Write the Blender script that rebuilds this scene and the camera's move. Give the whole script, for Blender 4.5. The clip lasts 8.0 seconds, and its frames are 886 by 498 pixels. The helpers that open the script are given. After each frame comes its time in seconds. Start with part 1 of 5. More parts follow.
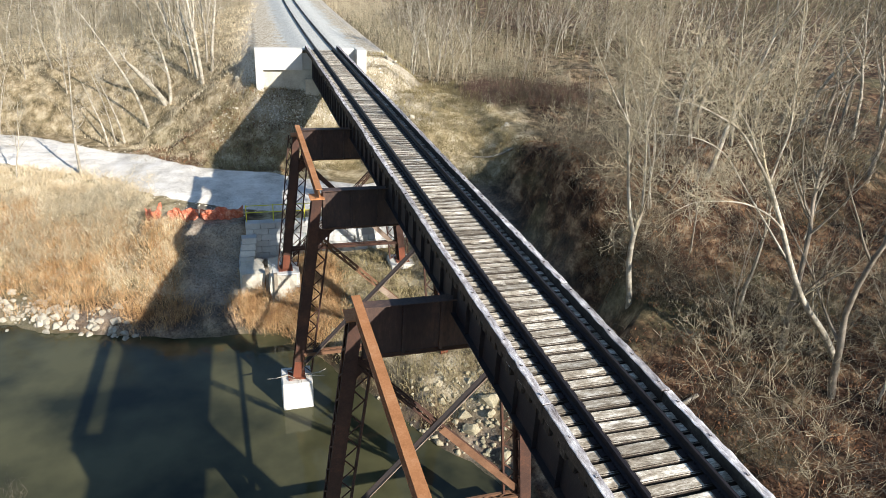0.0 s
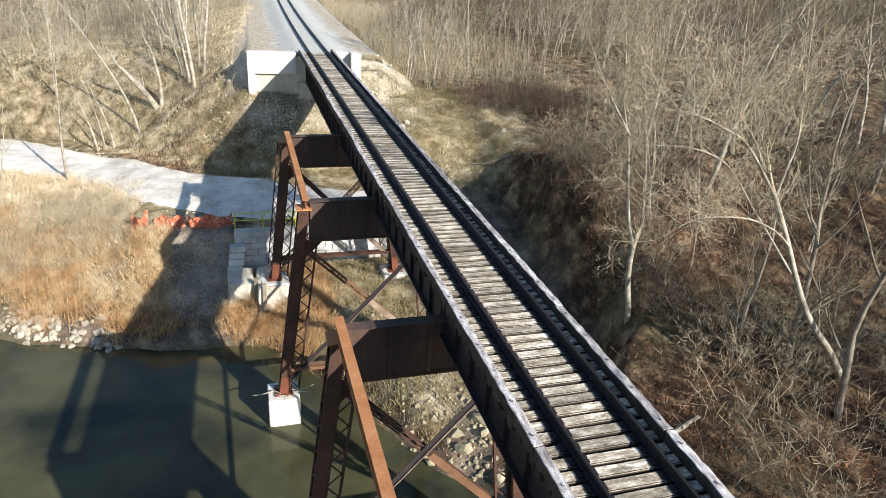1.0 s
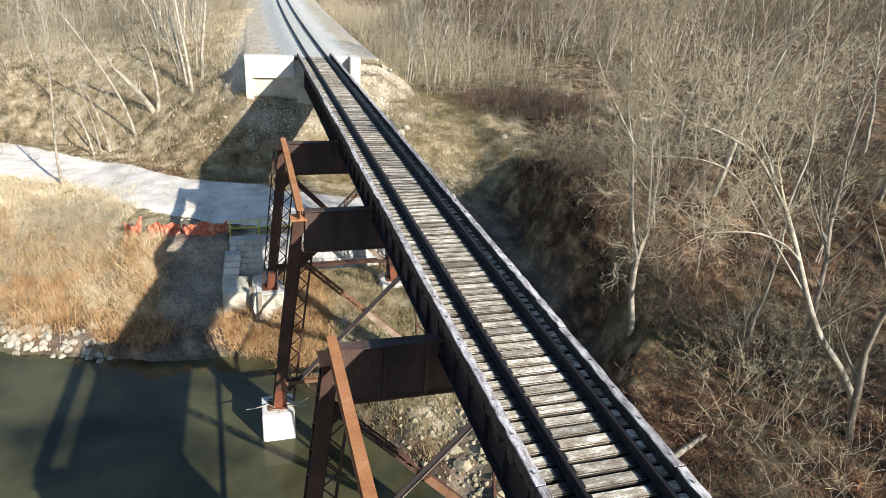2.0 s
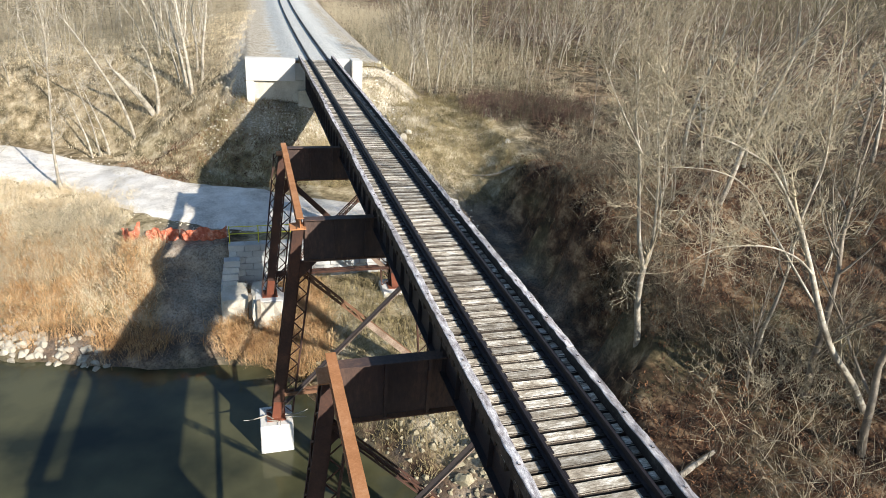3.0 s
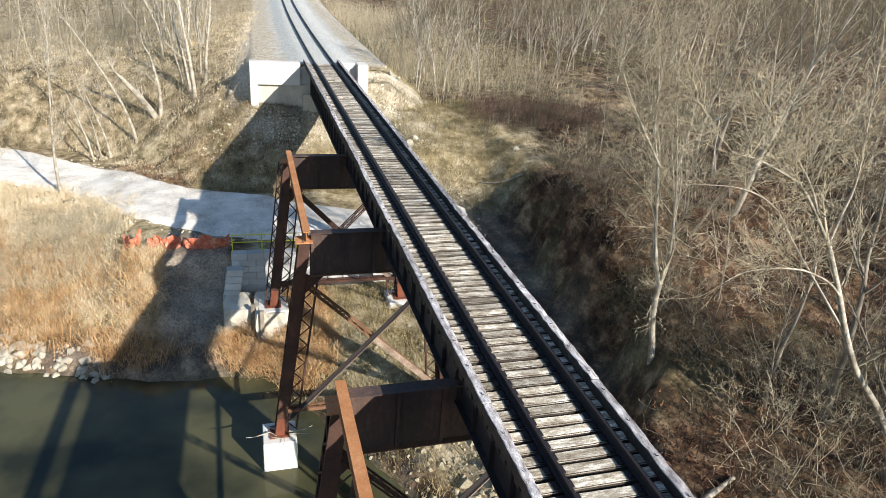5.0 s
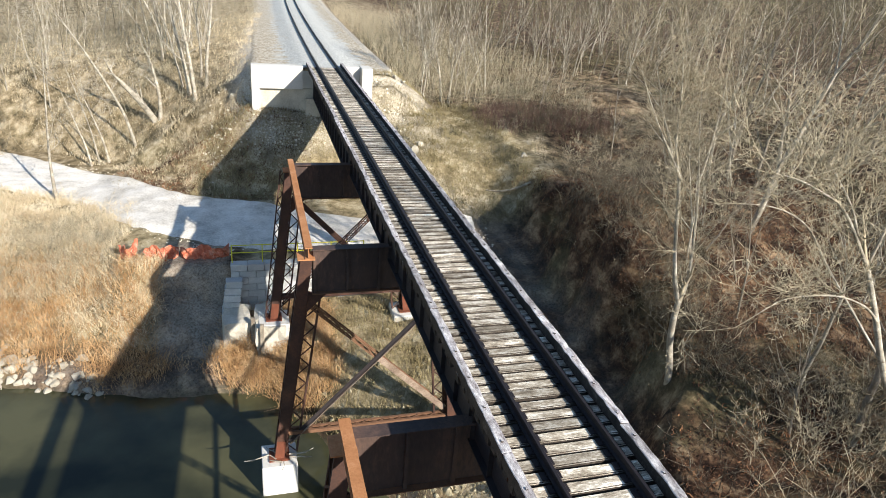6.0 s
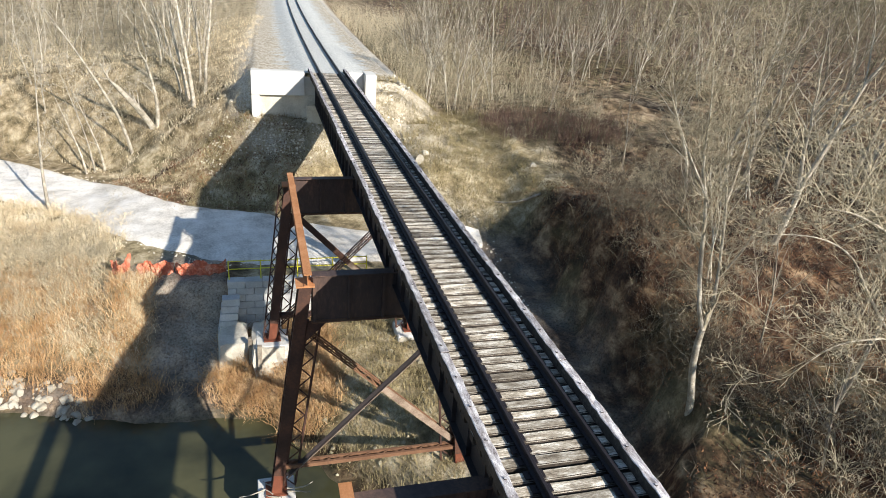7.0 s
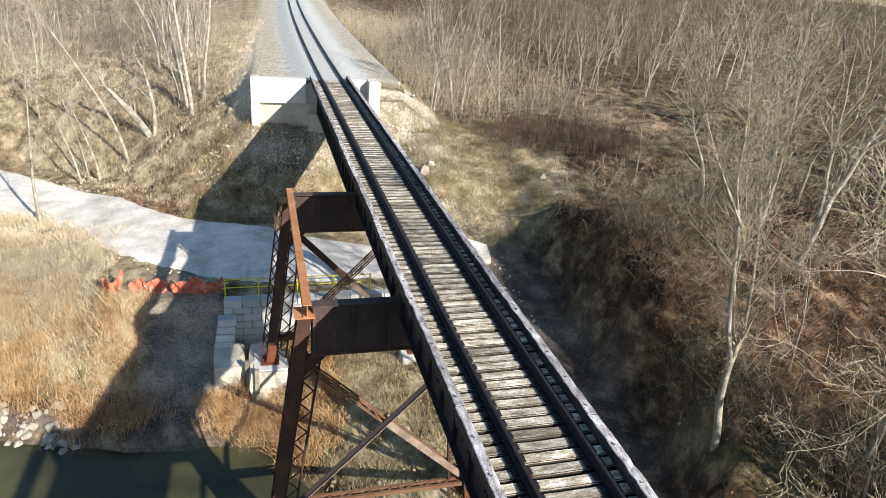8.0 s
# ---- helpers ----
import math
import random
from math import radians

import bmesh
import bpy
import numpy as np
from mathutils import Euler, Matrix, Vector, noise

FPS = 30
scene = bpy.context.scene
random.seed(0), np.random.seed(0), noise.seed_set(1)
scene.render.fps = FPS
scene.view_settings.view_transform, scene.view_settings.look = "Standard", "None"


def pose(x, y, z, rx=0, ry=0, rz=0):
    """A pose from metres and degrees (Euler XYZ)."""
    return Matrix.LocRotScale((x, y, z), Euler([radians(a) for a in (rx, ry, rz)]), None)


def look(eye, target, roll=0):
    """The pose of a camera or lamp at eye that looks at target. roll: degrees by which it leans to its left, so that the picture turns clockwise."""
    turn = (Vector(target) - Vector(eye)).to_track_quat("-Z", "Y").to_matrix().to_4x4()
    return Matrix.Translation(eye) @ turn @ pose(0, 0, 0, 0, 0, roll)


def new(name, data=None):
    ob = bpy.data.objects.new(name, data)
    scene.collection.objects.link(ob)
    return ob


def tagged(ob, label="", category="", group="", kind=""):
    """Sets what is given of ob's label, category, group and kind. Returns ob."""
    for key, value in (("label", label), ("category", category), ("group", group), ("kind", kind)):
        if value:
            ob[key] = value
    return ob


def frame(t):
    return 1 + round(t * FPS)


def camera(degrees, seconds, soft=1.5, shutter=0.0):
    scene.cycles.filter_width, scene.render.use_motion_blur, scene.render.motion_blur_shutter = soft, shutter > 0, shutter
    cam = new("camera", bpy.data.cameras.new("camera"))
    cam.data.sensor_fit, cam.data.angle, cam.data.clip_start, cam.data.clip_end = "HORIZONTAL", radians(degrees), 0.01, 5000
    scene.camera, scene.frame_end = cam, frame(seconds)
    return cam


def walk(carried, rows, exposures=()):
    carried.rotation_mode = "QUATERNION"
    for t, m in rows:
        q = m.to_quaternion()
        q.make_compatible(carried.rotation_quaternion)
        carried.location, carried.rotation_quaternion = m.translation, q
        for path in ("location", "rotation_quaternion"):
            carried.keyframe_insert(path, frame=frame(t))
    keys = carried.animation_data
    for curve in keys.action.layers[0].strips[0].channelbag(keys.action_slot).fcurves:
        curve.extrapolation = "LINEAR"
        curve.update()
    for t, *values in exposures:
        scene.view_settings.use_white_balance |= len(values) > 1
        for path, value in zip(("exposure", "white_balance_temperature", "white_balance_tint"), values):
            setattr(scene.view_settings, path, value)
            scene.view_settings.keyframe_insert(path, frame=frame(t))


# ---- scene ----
cam = camera(68.0, 8.0, soft=0.85)
PATH = [
    (0, (-6.872, 0.4, 8.432), (-6.32, 2.133, 7.599), 3.5),
    (0.5, (-6.524, 0.945, 8.366), (-5.969, 2.679, 7.539), 3.6),
    (1, (-6.261, 1.458, 8.407), (-5.705, 3.193, 7.581), 3.8),
    (1.5, (-6.08, 1.887, 8.412), (-5.524, 3.623, 7.59), 3.9),
    (3, (-5.812, 2.957, 8.495), (-5.261, 4.698, 7.679), 4.2),
    (3.5, (-5.841, 3.196, 8.547), (-5.289, 4.937, 7.731), 4.3),
    (4, (-5.891, 3.37, 8.574), (-5.341, 5.112, 7.759), 4.4),
    (5.5, (-5.925, 4.647, 8.632), (-5.378, 6.391, 7.819), 4.7),
    (6, (-5.802, 5.481, 8.613), (-5.259, 7.226, 7.802), 4.8),
    (6.5, (-5.667, 6.394, 8.666), (-5.127, 8.141, 7.856), 4.9),
    (7, (-5.538, 7.346, 8.712), (-5.002, 9.094, 7.902), 4.9),
    (7.5, (-5.417, 8.272, 8.706), (-4.883, 10.023, 7.9), 5.0),
    (8, (-5.322, 9.24, 8.692), (-4.791, 10.994, 7.89), 5.0),
]
walk(cam, [(t, look(eye, target, roll)) for t, eye, target, roll in PATH])

# ---- light ----
SUN_WAY = Vector((-7.1, 12.9, -7.3))
elevation = math.atan2(-SUN_WAY.z, math.hypot(SUN_WAY.x, SUN_WAY.y))
azimuth = math.atan2(-SUN_WAY.x, -SUN_WAY.y)
world = bpy.data.worlds.new("sky")
scene.world = world
world.use_nodes = True
sky = world.node_tree.nodes.new("ShaderNodeTexSky")
sky.sky_type, sky.sun_disc = "NISHITA", False
sky.sun_elevation, sky.sun_rotation = elevation, azimuth
sky.air_density, sky.dust_density, sky.ozone_density = 1.2, 0.3, 3.0
back = world.node_tree.nodes["Background"]
back.inputs["Strength"].default_value = 0.096
world.node_tree.links.new(sky.outputs[0], back.inputs[0])
lamp = bpy.data.lights.new("sun", "SUN")
lamp.energy, lamp.angle, lamp.color = 5.0, radians(0.53), (1.0, 0.94, 0.855)
sun = new("sun", lamp)
sun.matrix_world = look(Vector((0, 0, 60)) - SUN_WAY, Vector((0, 0, 60)))
scene.view_settings.exposure = 0.72


# ---- materials ----
def material(name, stops, scale=1.0, rough=0.85, bump=0.3, fine=12.0, metal=0.0, stretch=(1, 1, 1), vary=0.0, local=False, spec=0.3):
    """Noise at two sizes through a colour ramp, a fine grain and a bump. vary: lightness by object."""
    m = bpy.data.materials.new(name)
    m.use_nodes = True
    nt = m.node_tree
    n, link = nt.nodes, nt.links.new
    bsdf = n["Principled BSDF"]
    bsdf.inputs["Roughness"].default_value, bsdf.inputs["Metallic"].default_value = rough, metal
    bsdf.inputs["Specular IOR Level"].default_value = spec
    geo = n.new("ShaderNodeTexCoord") if local else n.new("ShaderNodeNewGeometry")
    src = geo.outputs["Object"] if local else geo.outputs["Position"]
    mp = n.new("ShaderNodeMapping")
    mp.inputs["Scale"].default_value = stretch
    info = n.new("ShaderNodeObjectInfo")
    if local:
        shift = n.new("ShaderNodeVectorMath")
        shift.operation = "ADD"
        mul = n.new("ShaderNodeMath")
        mul.operation, mul.inputs[1].default_value = "MULTIPLY", 57.0
        link(info.outputs["Random"], mul.inputs[0])
        link(src, shift.inputs[0])
        link(mul.outputs[0], shift.inputs[1])
        src = shift.outputs[0]
    link(src, mp.inputs[0])
    a, b = n.new("ShaderNodeTexNoise"), n.new("ShaderNodeTexNoise")
    a.inputs["Scale"].default_value, b.inputs["Scale"].default_value = scale, scale * fine
    a.inputs["Detail"].default_value, b.inputs["Detail"].default_value = 6, 5
    a.inputs["Roughness"].default_value, b.inputs["Roughness"].default_value = 0.62, 0.7
    for t in (a, b):
        link(mp.outputs[0], t.inputs["Vector"])
    mix = n.new("ShaderNodeMix")
    mix.inputs[0].default_value = 0.42
    link(a.outputs[0], mix.inputs[2])
    link(b.outputs[0], mix.inputs[3])
    ramp = n.new("ShaderNodeValToRGB")
    while len(ramp.color_ramp.elements) < len(stops):
        ramp.color_ramp.elements.new(0.5)
    for e, (p, c) in zip(ramp.color_ramp.elements, stops):
        e.position, e.color = p, (*c, 1)
    link(mix.outputs[0], ramp.inputs[0])
    out = ramp.outputs[0]
    if vary:
        hsv = n.new("ShaderNodeHueSaturation")
        rng = n.new("ShaderNodeMapRange")
        rng.inputs[3].default_value, rng.inputs[4].default_value = 1 - vary, 1 + vary
        link(info.outputs["Random"], rng.inputs[0])
        link(rng.outputs[0], hsv.inputs["Value"])
        link(out, hsv.inputs["Color"])
        out = hsv.outputs[0]
    link(out, bsdf.inputs["Base Color"])
    bp = n.new("ShaderNodeBump")
    bp.inputs["Strength"].default_value, bp.inputs["Distance"].default_value = bump, 0.03
    link(b.outputs[0], bp.inputs["Height"])
    link(bp.outputs[0], bsdf.inputs["Normal"])
    return m


STEEL = material("dark rusty steel", [(0.3, (0.038, 0.022, 0.018)), (0.5, (0.072, 0.038, 0.028)), (0.7, (0.15, 0.064, 0.037))], 1.2, 0.75, 0.25)
GIRDER = material("sooty black girder steel", [(0.3, (0.018, 0.016, 0.018)), (0.55, (0.035, 0.028, 0.028)), (0.75, (0.075, 0.045, 0.035))], 0.9, 0.7, 0.2)
SOOT = material("sooty brown steel", [(0.3, (0.036, 0.027, 0.026)), (0.5, (0.074, 0.050, 0.043)), (0.68, (0.16, 0.098, 0.070))], 0.8, 0.6, 0.2, stretch=(1, 1, 0.35))
RUST = material("orange rust", [(0.3, (0.28, 0.115, 0.042)), (0.5, (0.44, 0.195, 0.080)), (0.7, (0.56, 0.30, 0.155))], 1.5, 0.85, 0.2)
BROWNRUST = material("brown rust", [(0.3, (0.10, 0.05, 0.028)), (0.6, (0.21, 0.11, 0.062)), (0.8, (0.32, 0.21, 0.13))], 1.5, 0.85, 0.2)
REDRUST = material("red rust", [(0.3, (0.10, 0.035, 0.022)), (0.6, (0.20, 0.065, 0.035)), (0.8, (0.28, 0.12, 0.07))], 1.5, 0.8, 0.2)
TANSTEEL = material("pale weathered steel", [(0.34, (0.10, 0.065, 0.045)), (0.5, (0.24, 0.175, 0.13)), (0.66, (0.40, 0.32, 0.25))], 1.6, 0.85, 0.2)
RAILSTEEL = material("dull rail steel", [(0.3, (0.016, 0.014, 0.016)), (0.6, (0.035, 0.028, 0.03)), (0.8, (0.08, 0.06, 0.055))], 3, 0.55, 0.1, metal=0.3)
TIEWOOD = material("weathered tie wood", [(0.36, (0.12, 0.095, 0.068)), (0.44, (0.29, 0.24, 0.175)), (0.51, (0.47, 0.41, 0.315)), (0.58, (0.82, 0.765, 0.655))], 2.4, 0.9, 0.4, fine=6, stretch=(0.8, 3.0, 2.0), vary=0.42, local=True)


def rail_stain_shade(m):
    """Grease and shade painted dark on ties beside each rail, with an uneven edge."""
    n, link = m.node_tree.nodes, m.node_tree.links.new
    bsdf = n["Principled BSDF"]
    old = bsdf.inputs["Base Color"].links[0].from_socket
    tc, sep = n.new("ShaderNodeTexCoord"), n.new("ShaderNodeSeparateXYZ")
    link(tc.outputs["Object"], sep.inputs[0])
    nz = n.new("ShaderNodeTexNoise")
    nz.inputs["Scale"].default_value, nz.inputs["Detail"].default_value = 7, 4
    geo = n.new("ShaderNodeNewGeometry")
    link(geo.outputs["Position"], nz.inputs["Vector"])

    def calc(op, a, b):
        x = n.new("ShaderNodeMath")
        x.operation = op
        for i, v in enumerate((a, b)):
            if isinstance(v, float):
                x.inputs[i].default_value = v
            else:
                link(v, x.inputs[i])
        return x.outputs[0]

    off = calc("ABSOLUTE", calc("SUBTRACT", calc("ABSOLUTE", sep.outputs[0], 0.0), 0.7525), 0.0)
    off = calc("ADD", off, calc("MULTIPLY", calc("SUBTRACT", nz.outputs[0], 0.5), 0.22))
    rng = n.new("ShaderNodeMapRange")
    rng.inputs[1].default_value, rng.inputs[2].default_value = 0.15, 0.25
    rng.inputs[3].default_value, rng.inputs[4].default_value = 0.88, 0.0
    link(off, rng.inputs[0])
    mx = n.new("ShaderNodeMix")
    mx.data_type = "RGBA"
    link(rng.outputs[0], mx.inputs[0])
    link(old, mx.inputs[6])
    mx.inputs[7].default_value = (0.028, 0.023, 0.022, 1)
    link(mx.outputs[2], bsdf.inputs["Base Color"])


rail_stain_shade(TIEWOOD)
TIESIDE = material("creosoted timber side with painted shade", [(0.32, (0.022, 0.018, 0.015)), (0.55, (0.06, 0.047, 0.037)), (0.72, (0.15, 0.125, 0.10))], 2.0, 0.9, 0.4, fine=8, vary=0.2, local=True)
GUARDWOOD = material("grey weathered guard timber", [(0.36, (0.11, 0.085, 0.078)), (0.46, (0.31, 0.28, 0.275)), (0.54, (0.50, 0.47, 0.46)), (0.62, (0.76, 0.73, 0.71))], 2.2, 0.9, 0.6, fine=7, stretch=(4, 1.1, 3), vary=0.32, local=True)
CONCRETE = material("pale new concrete", [(0.3, (0.52, 0.50, 0.45)), (0.6, (0.68, 0.66, 0.61)), (0.8, (0.76, 0.74, 0.70))], 0.7, 0.9, 0.1)
OLDCONCRETE = material("stained old concrete", [(0.3, (0.36, 0.32, 0.25)), (0.52, (0.58, 0.54, 0.45)), (0.7, (0.72, 0.69, 0.61))], 0.9, 0.92, 0.3)
BLOCK = material("grey concrete block", [(0.3, (0.40, 0.40, 0.385)), (0.55, (0.56, 0.56, 0.54)), (0.75, (0.68, 0.68, 0.65))], 1.2, 0.92, 0.2, vary=0.12)
GRAVEL = material("pale road gravel", [(0.36, (0.42, 0.385, 0.33)), (0.5, (0.72, 0.675, 0.60)), (0.62, (0.90, 0.86, 0.79))], 0.5, 0.95, 0.7, fine=18, spec=0.1)
BALLAST = material("blue grey ballast stone", [(0.36, (0.32, 0.32, 0.295)), (0.5, (0.51, 0.51, 0.475)), (0.62, (0.70, 0.70, 0.65))], 5.0, 0.95, 0.25, fine=4, spec=0.1)
STONE = material("pale river stone", [(0.3, (0.30, 0.26, 0.20)), (0.5, (0.54, 0.49, 0.39)), (0.7, (0.74, 0.69, 0.58))], 1.6, 0.92, 0.4, vary=0.3)
DULLSTONE = material("mossy bank stone", [(0.3, (0.17, 0.15, 0.095)), (0.5, (0.33, 0.29, 0.195)), (0.7, (0.52, 0.47, 0.35))], 1.5, 0.95, 0.5, vary=0.3)
YELLOW = material("yellow safety paint", [(0.3, (0.62, 0.56, 0.03)), (0.7, (0.78, 0.72, 0.06))], 2, 0.6, 0.05)
ORANGE = material("faded orange barrier mesh", [(0.36, (0.34, 0.085, 0.048)), (0.5, (0.52, 0.155, 0.085)), (0.62, (0.68, 0.38, 0.28))], 2.5, 0.8, 0.3)
BARK = material("grey brown bark", [(0.3, (0.12, 0.095, 0.07)), (0.5, (0.26, 0.22, 0.17)), (0.7, (0.42, 0.37, 0.30))], 2.0, 0.9, 0.5, vary=0.25)
PALEBARK = material("pale bark", [(0.34, (0.15, 0.128, 0.096)), (0.48, (0.35, 0.31, 0.245)), (0.62, (0.60, 0.55, 0.455))], 2.2, 0.9, 0.4, vary=0.15)
TWIG = material("dry twigs", [(0.36, (0.040, 0.032, 0.022)), (0.5, (0.12, 0.10, 0.068)), (0.66, (0.30, 0.26, 0.185))], 1.0, 0.95, 0.1, vary=0.2)
STRAW = material("dry straw grass", [(0.34, (0.40, 0.29, 0.165)), (0.5, (0.69, 0.57, 0.38)), (0.64, (0.86, 0.78, 0.60))], 0.6, 0.95, 0.1)
PALETWIG = material("pale dry twigs", [(0.3, (0.23, 0.19, 0.125)), (0.55, (0.42, 0.36, 0.25)), (0.75, (0.60, 0.54, 0.40))], 1.0, 0.95, 0.1, vary=0.2)


def ground_material():
    m = bpy.data.materials.new("leaf litter and dry grass")
    m.use_nodes = True
    nt = m.node_tree
    n, link = nt.nodes, nt.links.new
    bsdf = n["Principled BSDF"]
    bsdf.inputs["Roughness"].default_value = 0.95
    bsdf.inputs["Specular IOR Level"].default_value = 0.15
    geo = n.new("ShaderNodeNewGeometry")
    sizes = [n.new("ShaderNodeTexNoise") for _ in range(3)]
    for t, s, d in zip(sizes, (0.11, 0.9, 9.0), (5, 6, 5)):
        t.inputs["Scale"].default_value, t.inputs["Detail"].default_value, t.inputs["Roughness"].default_value = s, d, 0.68
        link(geo.outputs["Position"], t.inputs["Vector"])

    def ramp(src, stops):
        r = n.new("ShaderNodeValToRGB")
        while len(r.color_ramp.elements) < len(stops):
            r.color_ramp.elements.new(0.5)
        for e, (p, c) in zip(r.color_ramp.elements, stops):
            e.position, e.color = p, (*c, 1)
        link(src, r.inputs[0])
        return r.outputs[0]

    def mixed(fac, a, b, kind="MIX"):
        x = n.new("ShaderNodeMix")
        x.data_type, x.blend_type = "RGBA", kind
        link(fac, x.inputs[0]) if not isinstance(fac, float) else None
        if isinstance(fac, float):
            x.inputs[0].default_value = fac
        link(a, x.inputs[6])
        link(b, x.inputs[7])
        return x.outputs[2]

    litter = ramp(sizes[1].outputs[0], [(0.37, (0.022, 0.014, 0.010)), (0.48, (0.070, 0.038, 0.023)), (0.57, (0.155, 0.085, 0.046)), (0.68, (0.30, 0.18, 0.095))])
    grass = ramp(sizes[1].outputs[0], [(0.34, (0.20, 0.16, 0.085)), (0.5, (0.42, 0.34, 0.20)), (0.66, (0.66, 0.57, 0.40))])
    moss = ramp(sizes[1].outputs[0], [(0.3, (0.075, 0.070, 0.036)), (0.7, (0.19, 0.175, 0.09))])
    cover = n.new("ShaderNodeAttribute")
    cover.attribute_name = "cover"
    sep = n.new("ShaderNodeSeparateColor")
    link(cover.outputs["Color"], sep.inputs[0])
    patch = ramp(sizes[0].outputs[0], [(0.52, (0, 0, 0)), (0.66, (0.7, 0.7, 0.7))])
    base = mixed(patch, litter, moss)
    jit = n.new("ShaderNodeMath")
    jit.operation = "MULTIPLY_ADD"
    link(sizes[1].outputs[0], jit.inputs[0])
    jit.inputs[1].default_value = 1.2
    sub = n.new("ShaderNodeMath")
    sub.operation = "SUBTRACT"
    link(sep.outputs[0], sub.inputs[0])
    sub.inputs[1].default_value = 0.6
    link(sub.outputs[0], jit.inputs[2])
    clampn = n.new("ShaderNodeClamp")
    link(jit.outputs[0], clampn.inputs[0])
    base = mixed(clampn.outputs[0], base, grass)
    stones = ramp(sizes[2].outputs[0], [(0.32, (0.34, 0.30, 0.235)), (0.5, (0.54, 0.49, 0.405)), (0.68, (0.70, 0.66, 0.57))])
    base = mixed(sep.outputs[1], base, stones)
    mud = ramp(sizes[1].outputs[0], [(0.3, (0.09, 0.08, 0.05)), (0.7, (0.20, 0.175, 0.11))])
    base = mixed(sep.outputs[2], base, mud)
    grain = ramp(sizes[2].outputs[0], [(0.3, (0.52, 0.52, 0.52)), (0.5, (0.95, 0.95, 0.95)), (0.7, (1.0, 1.0, 1.0))])
    base = mixed(0.85, base, grain, "MULTIPLY")
    link(base, bsdf.inputs["Base Color"])
    bp = n.new("ShaderNodeBump")
    bp.inputs["Strength"].default_value, bp.inputs["Distance"].default_value = 0.55, 0.08
    link(sizes[2].outputs[0], bp.inputs["Height"])
    link(bp.outputs[0], bsdf.inputs["Normal"])
    return m


def water_material():
    m = bpy.data.materials.new("murky green river water")
    m.use_nodes = True
    n, link = m.node_tree.nodes, m.node_tree.links.new
    bsdf = n["Principled BSDF"]
    noise_tex = n.new("ShaderNodeTexNoise")
    noise_tex.inputs["Scale"].default_value, noise_tex.inputs["Detail"].default_value = 0.25, 4
    geo = n.new("ShaderNodeNewGeometry")
    link(geo.outputs["Position"], noise_tex.inputs["Vector"])
    r = n.new("ShaderNodeValToRGB")
    r.color_ramp.elements[0].position, r.color_ramp.elements[0].color = 0.35, (0.018, 0.021, 0.012, 1)
    r.color_ramp.elements[1].position, r.color_ramp.elements[1].color = 0.68, (0.088, 0.085, 0.043, 1)
    link(noise_tex.outputs[0], r.inputs[0])
    link(r.outputs[0], bsdf.inputs["Base Color"])
    bsdf.inputs["Roughness"].default_value = 0.03
    bsdf.inputs["IOR"].default_value = 1.33
    rip = n.new("ShaderNodeTexNoise")
    rip.inputs["Scale"].default_value, rip.inputs["Detail"].default_value = 2.2, 3
    link(geo.outputs["Position"], rip.inputs["Vector"])
    bp = n.new("ShaderNodeBump")
    bp.inputs["Strength"].default_value, bp.inputs["Distance"].default_value = 0.15, 0.05
    link(rip.outputs[0], bp.inputs["Height"])
    link(bp.outputs[0], bsdf.inputs["Normal"])
    return m


GROUND = ground_material()
WATER = water_material()


# ---- building helpers ----
def link_mesh(name, bm, mat, smooth=False):
    me = bpy.data.meshes.new(name)
    bmesh.ops.recalc_face_normals(bm, faces=bm.faces[:])
    bm.to_mesh(me)
    bm.free()
    me.materials.append(mat)
    if smooth:
        me.polygons.foreach_set("use_smooth", [True] * len(me.polygons))
    return me


def thing(name, place, label, category, group="", kind=""):
    ob = new(name)
    ob.empty_display_size = 0.3
    ob.location = place
    return tagged(ob, label, category, group, kind)


def part(name, bm, mat, parent, label="", smooth=False):
    """A mesh in world metres as one object under a thing or a part."""
    me = bm if isinstance(bm, bpy.types.Mesh) else link_mesh(name, bm, mat, smooth)
    ob = new(name, me)
    ob.parent = parent
    if parent.parent is None:
        ob.matrix_parent_inverse = Matrix.Translation(-Vector(parent.location))
    return tagged(ob, label)


def single(name, bm, mat, label, category, group="", kind="", smooth=False):
    return tagged(new(name, link_mesh(name, bm, mat, smooth)), label, category, group, kind)


def box(bm, x0, x1, y0, y1, z0, z1, bevel=0.0):
    vs = bmesh.ops.create_cube(bm, size=1)["verts"]
    for v in vs:
        v.co = Vector(((x0 + x1) / 2 + v.co.x * (x1 - x0), (y0 + y1) / 2 + v.co.y * (y1 - y0), (z0 + z1) / 2 + v.co.z * (z1 - z0)))
    if bevel:
        bmesh.ops.bevel(bm, geom=list({e for v in vs for e in v.link_edges}), offset=bevel, segments=1, affect="EDGES")
    return bm


def bar(bm, p, q, w, h, up=(0, 0, 1)):
    """A bar of width w and height h from p to q."""
    p, q = Vector(p), Vector(q)
    d = (q - p).normalized()
    s = d.cross(Vector(up))
    if s.length < 1e-4:
        s = d.cross(Vector((1, 0, 0)))
    s.normalize()
    u = s.cross(d).normalized()
    vs = [bm.verts.new(c + s * (a * w / 2) + u * (b * h / 2)) for c in (p, q) for a, b in ((-1, -1), (1, -1), (1, 1), (-1, 1))]
    for f in ((0, 1, 2, 3), (7, 6, 5, 4), (0, 4, 5, 1), (1, 5, 6, 2), (2, 6, 7, 3), (3, 7, 4, 0)):
        bm.faces.new([vs[i] for i in f])
    return bm


